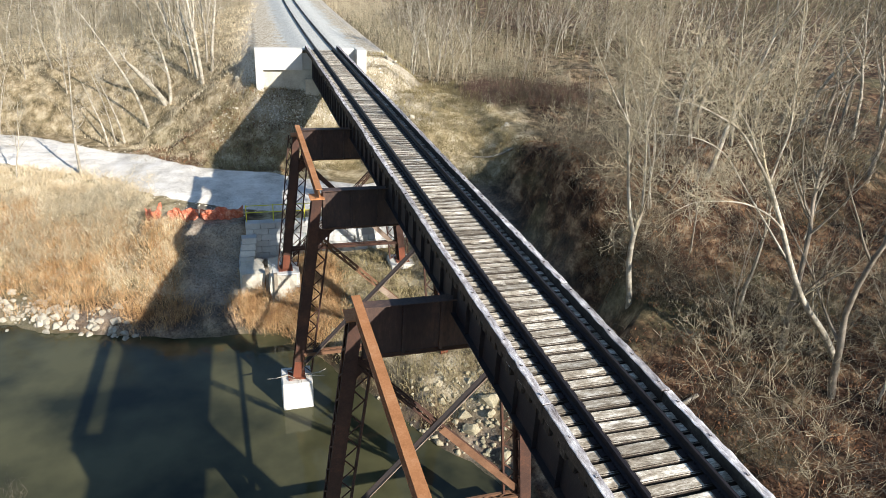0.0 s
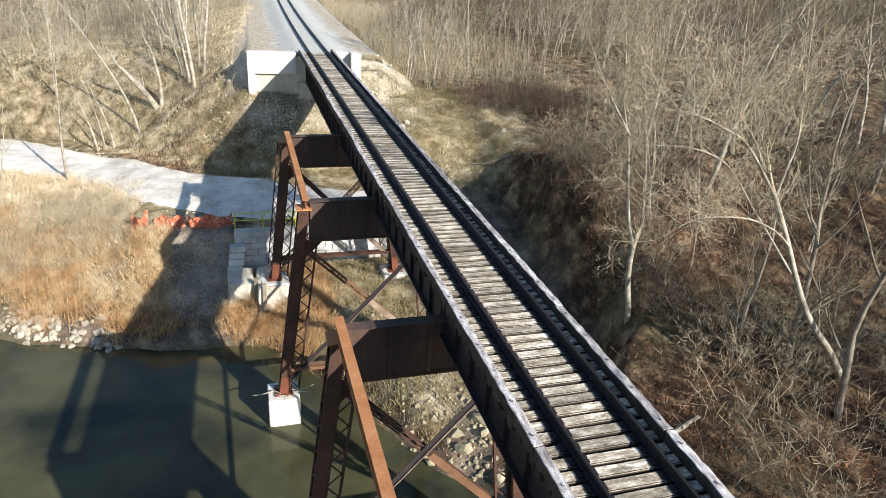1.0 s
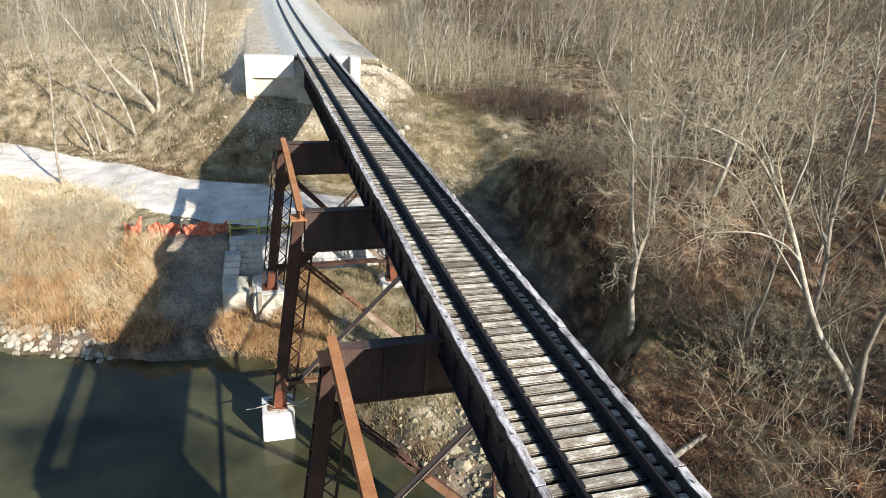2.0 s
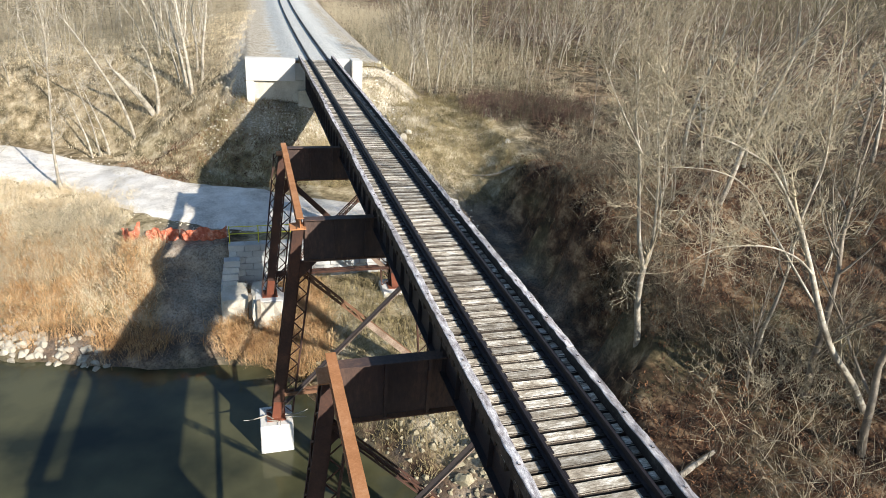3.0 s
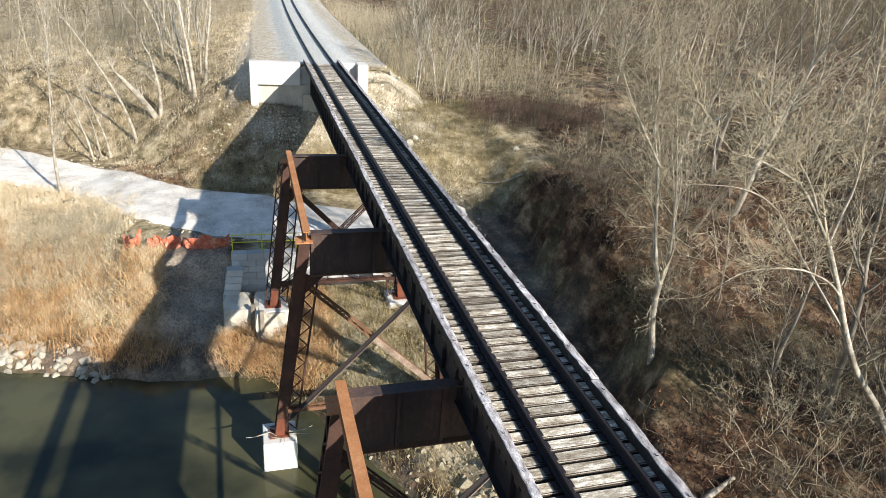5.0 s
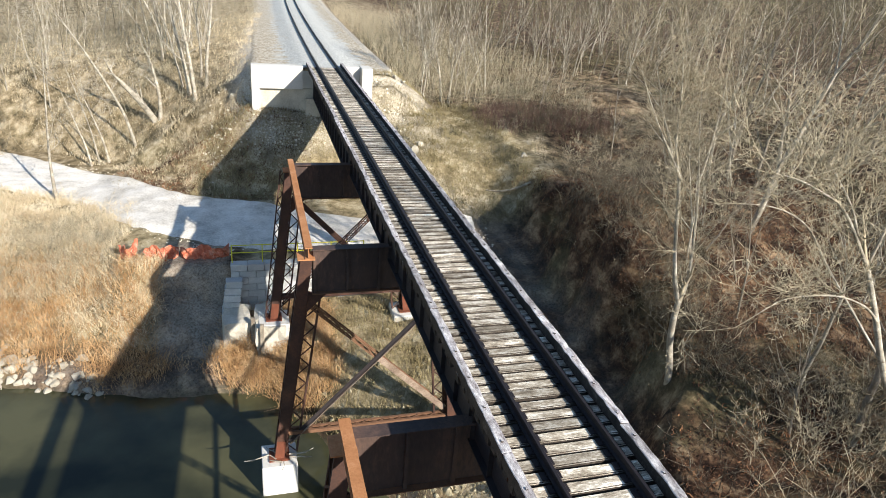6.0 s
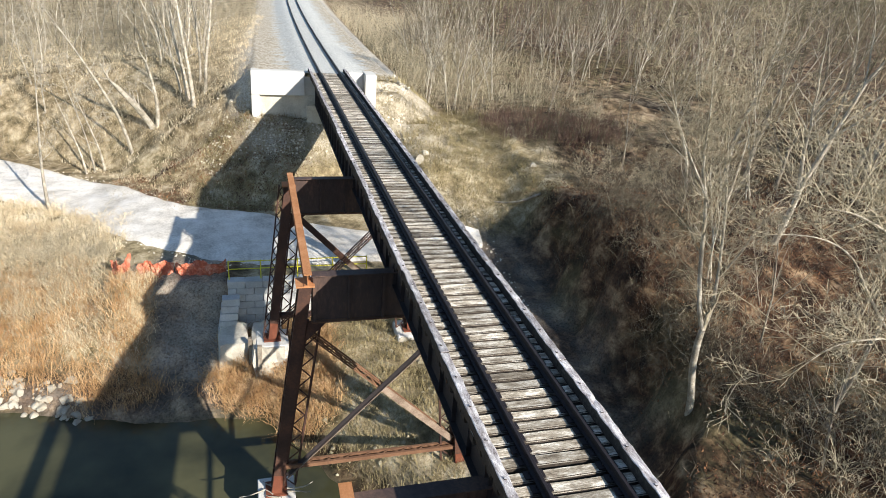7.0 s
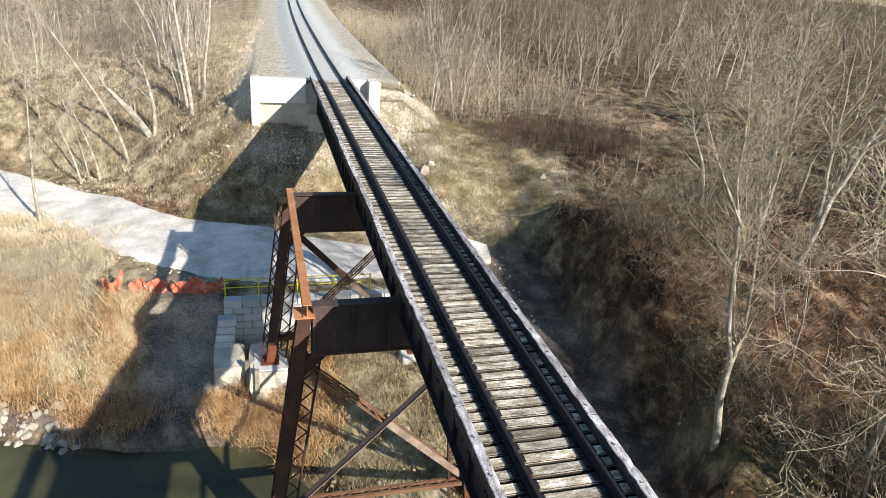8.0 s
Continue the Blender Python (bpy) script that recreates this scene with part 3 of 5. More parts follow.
    part("bottom_flange", box(bmesh.new(), l, r, y - 0.2, y + 0.2, -3.10, -3.07), BROWNRUST, g, "brown rusted bottom flange")
    for i in range(5):
        x = l + 0.1 + (r - l - 0.2) * i / 4
        for s in (-1, 1):
            part("stiffener", bar(bmesh.new(), (x, y + s * 0.07, -3.068), (x, y + s * 0.07, -1.332), 0.10, 0.11, (0, 1, 0)), SOOT, g)
    for side in (-1, 1):
        bm = bmesh.new()
        x0 = at(side, -3.1).x - side * 0.25
        vs = [bm.verts.new((x0, y + d, -3.1)) for d in (-0.01, 0.01)] + [bm.verts.new((x0 - side * 0.75, y + d, -3.1)) for d in (-0.01, 0.01)] + [bm.verts.new((at(side, -3.95).x - side * 0.25, y + d, -3.95)) for d in (-0.01, 0.01)]
        for f in ((0, 2, 4), (1, 5, 3), (0, 1, 3, 2), (2, 3, 5, 4), (4, 5, 1, 0)):
            bm.faces.new([vs[i] for i in f])
        part("gusset", bm, STEEL, th)
    # X bracing and the strut between the feet
    low = foot_z + 1.6

    def laced(a, b, wide, deep):
        """Two flat bars with zigzag lacing between them, on two faces."""
        bm = bmesh.new()
        for s in (-1, 1):
            for k in (-1, 1):
                bar(bm, a + Vector((0, k * deep, s * wide)), b + Vector((0, k * deep, s * wide)), 0.05, 0.05)
        n = 18
        for i in range(n):
            s = wide if i % 2 else -wide
            for k in (-deep, deep):
                bar(bm, a.lerp(b, i / n) + Vector((0, k, s)), a.lerp(b, (i + 1) / n) + Vector((0, k, -s)), 0.012, 0.045)
        return bm

    rise_low, fall_low, head = (low - 0.15, low, -3.3) if y < 20 else (foot_z + 0.75, low + 0.05, -3.65) if y < 30 else (foot_z + 0.95, foot_z + 0.95, -3.0)
    a, b = at(-1, rise_low) + Vector((0.35, -0.09, 0)), at(1, head) + Vector((-0.35, -0.09, 0))
    if y > 30:
        part("diagonal_brace", laced(a, b, 0.17, 0.12), STEEL, th)
    else:
        brace = part("diagonal_brace", bar(bmesh.new(), a, b, 0.016, 0.20), GIRDER, th)
        lift = Vector((0.03, -0.045, -0.09))
        part("flange", bar(bmesh.new(), a + lift, b + lift, 0.10, 0.035), TANSTEEL, brace, "pale weathered brace flange")
    a, b = at(1, fall_low) + Vector((-0.3, 0.09, 0)), at(-1, head) + Vector((0.3, 0.09, 0))
    brace = part("diagonal_brace", laced(a, b, 0.12, 0.10), STEEL if y < 20 else BROWNRUST, th, "rusted laced brace with a plated lower half")
    lift = Vector((0, -0.14, 0))
    mid = a.lerp(b, 0.52)
    part("face_plate", bar(bmesh.new(), a + lift, mid + lift, 0.016, 0.26), BROWNRUST if y < 20 else TANSTEEL, brace, "weathered brace plate")
    # upper half below the girder: the shade there is painted as darker steel
    if y > 30:
        part("face_plate", bar(bmesh.new(), mid + lift, b + lift, 0.016, 0.27), STEEL, brace)
    a, b = at(-1, low - 0.35) + Vector((0.25, 0, 0)), at(1, low - 0.35) - Vector((0.25, 0, 0))
    bm = bmesh.new()
    for s in (-0.13, 0.13):
        bar(bm, a + Vector((0, s, 0)), b + Vector((0, s, 0)), 0.1, 0.16)
    n = 18
    for i in range(n):
        s = 0.12 if i % 2 else -0.12
        bar(bm, a.lerp(b, i / n) + Vector((0, s, 0.07)), a.lerp(b, (i + 1) / n) + Vector((0, -s, 0.07)), 0.05, 0.012)
    tagged(part("bottom_strut", bm, BROWNRUST if foot_z < -10.5 else STEEL, th, "rusted laced bottom strut"), kind="stuff")
    return at


FEET = [-11.4, -11.4, -11.3, -11.25, -9.9]
heads = [bent(y, z, 0.8 if i == 3 else 0.0) for i, (y, z) in enumerate(zip(BENTS, FEET))]

# the rusted beams along the tops of the outer columns
for a, b in ((7.1, 17.2), (27.35, 37.5)):
    bm = bmesh.new()
    y0, y1 = a - 0.35, b + 0.35
    x = -4.06
    box(bm, x - 0.135, x + 0.135, y0, y1, -1.17, -1.14)
    box(bm, x - 0.012, x + 0.012, y0, y1, -1.55, -1.17)
    box(bm, x - 0.12, x + 0.12, y0, y1, -1.58, -1.55)
    single("bridge_beam", bm, RUST, "orange rusted steel beam lying across the column tops", "steel beam", group="beams on the column tops")


# ---- concrete footings, abutment ----
def footing(x, y, top, wide=1.35, low=-14.0):
    bm = bmesh.new()
    box(bm, x - wide / 2, x + wide / 2, y - wide / 2, y + wide / 2, low, top, 0.03)
    for v in bm.verts:
        if v.co.z < low + 0.5:
            v.co.x += (v.co.x - x) * 0.02
            v.co.y += (v.co.y - y) * 0.02
    single("concrete_footing", bm, CONCRETE, "pale square concrete footing under a bridge column", "footing", group="column footings")


for i, y in enumerate(BENTS):
    for side in (-1, 1):
        p = heads[i](side, FEET[i])
        footing(p.x, p.y, FEET[i] - 0.05, 1.45 if i == 3 else 1.6)

abut = thing("bridge_abutment", (0, 58.6, -4), "pale concrete bridge abutment with wing walls", "abutment")
bm = bmesh.new()
box(bm, -5.75, -1.9, 57.85, 58.6, -1.60, 0.15, 0.02)
box(bm, 1.3, 2.5, 58.0, 58.6, -1.60, 0.2, 0.02)
box(bm, -1.9, 1.3, 58.3, 58.6, -1.60, -0.30)
part("back_wall", bm, CONCRETE, abut)
bm = bmesh.new()
box(bm, -5.2, 2.5, 58.22, 58.58, -5.5, -1.604)
part("lower_wall", bm, OLDCONCRETE, abut, "yellowish stained lower wall set back in shade")
bm = bmesh.new()
box(bm, -5.75, -5.15, 57.84, 58.6, -5.6, -1.604, 0.02)
part("pilaster", bm, CONCRETE, abut)
bm = bmesh.new()
box(bm, -5.73, -5.16, 58.62, 62.0, -5.5, -0.36, 0.02)
part("wing_wall", bm, CONCRETE, abut)
bm = bmesh.new()
box(bm, 2.52, 3.35, 57.0, 58.7, -5, 0.24, 0.03)
part("wing_wall", bm, CONCRETE, abut)
bm = bmesh.new()
box(bm, -1.75, 1.75, 57.8, 58.2, -5.2, -2.32, 0.03)
part("bearing_seat", bm, OLDCONCRETE, abut, "stained old concrete bearing seat")

def spill_at_sides(m):
    """The bed's stone thins out towards its sides into cream gravel, with a broken edge."""
    n, link = m.node_tree.nodes, m.node_tree.links.new
    bsdf = n["Principled BSDF"]
    old = bsdf.inputs["Base Color"].links[0].from_socket
    side, geo = n.new("ShaderNodeAttribute"), n.new("ShaderNodeNewGeometry")
    side.attribute_name = "side"
    nz = n.new("ShaderNodeTexNoise")
    nz.inputs["Scale"].default_value, nz.inputs["Detail"].default_value, nz.inputs["Roughness"].default_value = 0.9, 6, 0.7
    link(geo.outputs["Position"], nz.inputs["Vector"])
    add = n.new("ShaderNodeMath")
    add.operation, add.inputs[1].default_value = "MULTIPLY_ADD", 2.2
    link(nz.outputs[0], add.inputs[0])
    link(side.outputs["Fac"], add.inputs[2])
    rng = n.new("ShaderNodeMapRange")
    rng.inputs[1].default_value, rng.inputs[2].default_value = 1.55, 1.8
    link(add.outputs[0], rng.inputs[0])
    fine = n.new("ShaderNodeTexNoise")
    fine.inputs["Scale"].default_value, fine.inputs["Detail"].default_value = 6, 6
    link(geo.outputs["Position"], fine.inputs["Vector"])
    ramp = n.new("ShaderNodeValToRGB")
    for e, (p, c) in zip(ramp.color_ramp.elements, ((0.36, (0.27, 0.22, 0.155, 1)), (0.64, (0.64, 0.58, 0.47, 1)))):
        e.position, e.color = p, c
    link(fine.outputs[0], ramp.inputs[0])
    mx = n.new("ShaderNodeMix")
    mx.data_type = "RGBA"
    link(rng.outputs[0], mx.inputs[0])
    link(old, mx.inputs[6])
    link(ramp.outputs[0], mx.inputs[7])
    link(mx.outputs[2], bsdf.inputs["Base Color"])


spill_at_sides(BALLAST)


def ballast_bed():
    """Crushed stone round the rails beyond the bridge, flat between them and thinning out to its sides."""
    ys = np.concatenate([np.arange(58.62, 90, 0.25), 90 + np.cumsum(np.geomspace(0.3, 6, 90))])
    us = np.concatenate([np.linspace(-6.0, -1.7, 18), np.linspace(-1.5, 1.5, 17), np.linspace(1.7, 5.6, 18)])
    U, Y = np.meshgrid(us, ys)
    X = U + 0.00022 * np.maximum(0, Y - 56) ** 2
    Z = np.interp(U, (-6.0, -5.5, -2.9, -1.7, -1.4, 1.4, 1.7, 2.9, 5.0, 5.6), (-0.75, -0.42, -0.36, -0.05, -0.01, -0.01, -0.05, -0.32, -0.41, -0.75))
    w, h = len(us), len(ys)
    k = (np.arange(h - 1)[:, None] * w + np.arange(w - 1)[None]).ravel()
    V = np.c_[X.ravel(), Y.ravel(), Z.ravel()]
    me = quads("ballast_bed", V, np.c_[k, k + 1, k + 1 + w, k + w], BALLAST)
    side = me.attributes.new("side", "FLOAT", "POINT")
    side.data.foreach_set("value", np.interp(np.abs(U.ravel() - 0.2), (1.6, 5.4), (0.0, 1.25)))
    tagged(new("ballast_bed", me), "blue grey crushed stone bed under the track", "ballast", kind="structure")


# ---- block wall, railing, barrier ----
def block_wall():
    th = thing("block_wall", (-2.5, 40.7, -10.9), "retaining wall of grey stacked concrete blocks under the bridge", "retaining wall")
    rnd = random.Random(3)
    metes = {}
    COURSE, LONG = 0.41, 0.92

    def block(x0, x1, y0, z0):
        key = (round(x1 - x0, 2), rnd.randrange(3))
        if key not in metes:
            bm = bmesh.new()
            w = x1 - x0
            box(bm, 0.008, w - 0.008, 0, 0.6, 0.008, COURSE - 0.008, 0.022)
            for v in bm.verts:
                v.co += Vector((rnd.uniform(-0.01, 0.01), rnd.uniform(-0.012, 0.012), rnd.uniform(-0.008, 0.008)))
            metes[key] = link_mesh("concrete_block", bm, BLOCK)
        ob = part("concrete_block", metes[key], None, th)
        ob.matrix_basis = pose(x0, y0 + rnd.uniform(-0.02, 0.02), z0, 0, 0, rnd.uniform(-0.4, 0.4))

    for row in range(8):
        z = -8.37 - COURSE * row
        x = -7.3
        while x < 2.6:
            w = LONG / 2 if row % 2 and x < -7.2 else LONG
            block(x, x + w, 40.15, z)
            x += w
    for row in range(5):
        block(-7.58 - 0.07 * row, -7.58 + LONG - 0.07 * row, 39.5 - 0.05 * row, -9.35 - COURSE * row + 0.28)


block_wall()


def railing():
    th = thing("safety_railing", (-3, 40.5, -7.95), "yellow tube safety railing on the block wall", "railing")
    xs = [-7.2, -5.55, -3.6, -1.7, 0.2]
    for x in xs:
        bm = bmesh.new()
        box(bm, x - 0.03, x + 0.03, 40.43, 40.49, -7.96, -6.85, 0.008)
        part("post", bm, YELLOW, th)
    for z in (-6.9, -7.35):
        for a, b in zip(xs, xs[1:]):
            bm = bmesh.new()
            box(bm, a + 0.03, b - 0.03, 40.44, 40.48, z - 0.02, z + 0.02)
            part("rail", bm, YELLOW, th)


railing()


def barrier(name, pts, tall, seed, label):
    """A slack mesh fence that folds over along a line of (x, y)."""
    rnd = random.Random(seed)
    bm = bmesh.new()
    n, m = 26, 6
    rows = []
    for i in range(n + 1):
        k = i / n * (len(pts) - 1)
        a, f = min(int(k), len(pts) - 2), k - min(int(k), len(pts) - 2)
        x = pts[a][0] + (pts[a + 1][0] - pts[a][0]) * f
        y = pts[a][1] + (pts[a + 1][1] - pts[a][1]) * f
        z0 = max(float(height(x, y)), -8.35)
        h = tall * (0.86 + 0.12 * math.sin(i * 0.45 + seed)) * (0.97 + 0.05 * rnd.random())
        lean = 0.30 * math.sin(i * 0.33 + seed)
        rows.append([bm.verts.new((x + 0.05 * rnd.uniform(-1, 1), y - lean * (j / m) + 0.09 * math.sin(i * 1.3 + j), z0 - 0.05 + h * j / m)) for j in range(m + 1)])
    for r, s in zip(rows, rows[1:]):
        for j in range(m):
            bm.faces.new((r[j], s[j], s[j + 1], r[j + 1]))
    me = link_mesh(name, bm, ORANGE)
    ob = tagged(new(name, me), label, "barrier", group="orange barriers")
    ob.modifiers.new("thickness", "SOLIDIFY").thickness = 0.012
    return ob


barrier("barrier_mesh", [(-10.0, 41.9), (-9.2, 41.7), (-8.3, 41.6), (-7.4, 41.7)], 0.95, 1, "faded orange barrier mesh standing beside the block wall")
barrier("barrier_mesh", [(-11.9, 41.7), (-11.3, 42.3), (-10.9, 41.7), (-10.1, 42.2)], 0.9, 5, "crumpled orange barrier mesh sagging on the bank")
barrier("barrier_mesh", [(-13.3, 42.7), (-12.9, 42.2), (-12.4, 42.6)], 0.95, 9, "short torn piece of orange barrier mesh in grass")

# old pier stubs by the far bent
for x0, x1, y0, y1, top, label in ((-7.75, -6.35, 37.5, 39.55, -10.15, "broken old concrete pier stub in sunlight"), (-6.05, -4.55, 36.6, 39.3, -9.95, "old concrete pier block under the far column"), (1.4, 3.2, 36.7, 38.4, -9.95, "old concrete pier block in the shade")):
    bm = bmesh.new()
    box(bm, x0, x1, y0, y1, -13.2, top)
    bmesh.ops.subdivide_edges(bm, edges=bm.edges[:], cuts=3, use_grid_fill=True)
    rnd = random.Random(int(x0 * 10))
    for v in bm.verts:
        v.co += Vector((rnd.uniform(-0.09, 0.09), rnd.uniform(-0.09, 0.09), rnd.uniform(-0.10, 0.03)))
    single("pier_stub", bm, OLDCONCRETE, label, "concrete block", group="old pier stubs")
for x, y in ((-6.2, 37.3), (-5.75, 36.5)):
    bm = bmesh.new()
    box(bm, x - 0.11, x + 0.11, y - 0.11, y + 0.11, -12.8, -9.75, 0.015)
    single("timber_post", bm, BARK, "dark weathered timber post beside the old pier", "post", group="timber posts")


# ---- stones ----
def stone_shape(seed, cuts=2):
    rnd = random.Random(seed)
    bm = bmesh.new()
    bmesh.ops.create_icosphere(bm, subdivisions=cuts, radius=1)
    for v in bm.verts:
        n = noise.noise(v.co * 1.1 + Vector((seed * 3.1, 0, 0)))
        v.co *= 1 + 0.35 * n
        v.co.z *= 0.62
    planes = [Vector((rnd.uniform(-1, 1), rnd.uniform(-1, 1), rnd.uniform(-0.3, 1))).normalized() for _ in range(9)]
    for p in planes:
        for v in bm.verts:
            d = v.co.dot(p) - 0.5
            if d > 0:
                v.co -= p * d
    co = np.array([v.co[:] for v in bm.verts])
    fs = np.array([[v.index for v in f.verts] for f in bm.faces])
    bm.free()
    return co, fs


STONES = [stone_shape(i) for i in range(6)]
PEBBLES = [stone_shape(i + 20, 1) for i in range(6)]


def stone_field(name, places, mat, label, category="stones"):
    """Many stones in one mesh: places are (x, y, size)."""
    rnd = random.Random(len(places))
    V, F, n = [], [], 0
    for x, y, s in places:
        co, fs = (STONES if s > 0.2 else PEBBLES)[rnd.randrange(6)]
        a = rnd.uniform(0, 6.28)
        c, sn = math.cos(a), math.sin(a)
        p = co * np.array([s * rnd.uniform(0.8, 1.3), s * rnd.uniform(0.7, 1.1), s * rnd.uniform(0.7, 1.0)])
        p = np.c_[p[:, 0] * c - p[:, 1] * sn + x, p[:, 0] * sn + p[:, 1] * c + y, p[:, 2] + float(height(x, y)) + 0.15 * s]
        V.append(p)
        F.append(fs + n)
        n += len(co)
    me = bpy.data.meshes.new(name)
    me.from_pydata(np.concatenate(V).tolist(), [], np.concatenate(F).tolist())
    me.materials.append(mat)
    return tagged(new(name, me), label, category, kind="stuff")


rnd = random.Random(21)
shore = []
for _ in range(520):
    x = min(rnd.uniform(-30, -13.5), rnd.uniform(-30, -10))
    shore.append((x, float(shore_y(x)) + rnd.gauss(0.8, 0.6), 0.05 + 0.30 * rnd.random() ** 2))
for _ in range(75):
    x = rnd.uniform(-28, -13.8)
    shore.append((x, float(shore_y(x)) + rnd.gauss(0.7, 0.5) + 0.25 * max(0, -x - 17) * rnd.random(), rnd.uniform(0.18, 0.42)))
for _ in range(70):
    x = rnd.uniform(-26, -17)
    shore.append((x, 24.6 - 0.35 * (x + 18) + rnd.gauss(0, 0.7), rnd.uniform(0.12, 0.4)))
stone_field("river_stones", shore, STONE, "pale rounded stones along the river's edge")
under = [(rnd.uniform(-3, 5), rnd.uniform(21, 36), rnd.uniform(0.04, 0.22) * rnd.random() + 0.03) for _ in range(420)] + [(rnd.gauss(2.6, 1.6), rnd.gauss(23.8, 1.8), rnd.uniform(0.06, 0.22)) for _ in range(220)] + [(rnd.gauss(3.0, 1.2), rnd.gauss(24.2, 1.4), rnd.uniform(0.25, 0.6)) for _ in range(12)]
under = [(x, y, s) for x, y, s in under if y > float(shore_y(x)) + 0.2]
stone_field("bank_stones", under, DULLSTONE, "rough stones and rubble on the bank under the bridge")
slope = [(rnd.gauss(-3.2, 1.5), rnd.gauss(56.2, 0.7), rnd.uniform(0.04, 0.16)) for _ in range(240)]
slope += [(rnd.gauss(-8.2, 0.9), rnd.gauss(58, 2.0), rnd.uniform(0.03, 0.15)) for _ in range(150)]
slope += [(rnd.gauss(4.6, 0.7), rnd.uniform(53.5, 62), rnd.uniform(0.03, 0.2)) for _ in range(160)]
slope += [(rnd.uniform(3.4, 9), rnd.uniform(33, 46), rnd.uniform(0.03, 0.13)) for _ in range(420)]
for _ in range(520):
    k = rnd.random()
    x = np.interp(k, (0, 0.3, 0.6, 1), (-23, -18.5, -13.8, -6)) + rnd.gauss(0, 0.3)
    edge = np.interp(x, (-24, -18.6, -13.8, -10.4, -7.3, -4.7), (64.6, 61.5, 56.1, 51.9, 50.1, 48.3)) if rnd.random() < 0.6 else np.interp(x, (-22.2, -19.1, -16, -13.6, -11.7, -8), (56.8, 55.3, 51.7, 48, 45.3, 42.5))
    slope.append((x, edge + rnd.gauss(0, 0.35), rnd.uniform(0.03, 0.10)))
stone_field("slope_stones", slope, STONE, "pale broken stone spread over the abutment slope")
for x, y, s in ((4.6, 51.9, 0.75), (5.5, 50.9, 0.6), (5.0, 50.4, 0.42), (3.9, 53.3, 0.5), (12.95, 48.1, 0.33), (6.1, 51.6, 0.4), (-7.2, 60.6, 0.5)):
    co, fs = STONES[int(s * 100) % 6]
    bm = bmesh.new()
    vs = [bm.verts.new((c[0] * s + x, c[1] * s * 0.85 + y, c[2] * s + float(height(x, y)) + 0.2 * s)) for c in co]
    for f in fs:
        bm.faces.new([vs[i] for i in f])
    single("boulder", bm, STONE, "pale angular boulder on the railway slope", "boulder", group="boulders")


# ---- trees ----
def tubes(segs, sides):
    """Vertices and faces of tapered prisms: segs rows of x y z x y z r r. Two sides make a sliver."""
    S = np.asarray(segs, float)
    p, q, r0, r1 = S[:, :3], S[:, 3:6], S[:, 6], S[:, 7]
    d = q - p
    d /= np.linalg.norm(d, axis=1)[:, None] + 1e-9
    ref = np.where(np.abs(d[:, 2:3]) > 0.9, np.array([[1.0, 0, 0]]), np.array([[0, 0, 1.0]]))
    if sides == 2:
        ref = np.random.default_rng(len(S)).normal(0, 1, (len(S), 3))
    u = np.cross(d, ref)
    u /= np.linalg.norm(u, axis=1)[:, None] + 1e-9
    w = np.cross(d, u)
    ang = np.arange(sides) * 2 * np.pi / sides
    ring = np.cos(ang)[None, :, None] * u[:, None] + np.sin(ang)[None, :, None] * w[:, None]
    V = np.concatenate([p[:, None] + ring * r0[:, None, None], q[:, None] + ring * r1[:, None, None]], 1).reshape(-1, 3)
    i = np.arange(sides if sides > 2 else 1)
    f = np.stack([i, (i + 1) % sides, (i + 1) % sides + sides, i + sides], 1)
    F = (np.arange(len(S))[:, None, None] * (2 * sides) + f[None]).reshape(-1, 4)
    return V, F


def quads(name, V, F, mat):
    """A mesh of quads straight from arrays."""
    me = bpy.data.meshes.new(name)
    me.vertices.add(len(V))
    me.vertices.foreach_set("co", np.ascontiguousarray(V, np.float32).ravel())
    me.loops.add(F.size)
    me.loops.foreach_set("vertex_index", np.ascontiguousarray(F, np.int32).ravel())
    me.polygons.add(len(F))
    me.polygons.foreach_set("loop_start", np.arange(0, F.size, 4, dtype=np.int32))
    me.polygons.foreach_set("use_smooth", np.ones(len(F), bool))
    me.update(calc_edges=True)
    me.materials.append(mat)
    return me


def tube_mesh(name, segs, mat, sides, hair=()):
    V, F = tubes(segs, sides)
    if len(hair):
        V2, F2 = tubes(hair, 2)
        V, F = np.concatenate([V, V2]), np.concatenate([F, F2 + len(V)])
    return quads(name, V, F, mat)


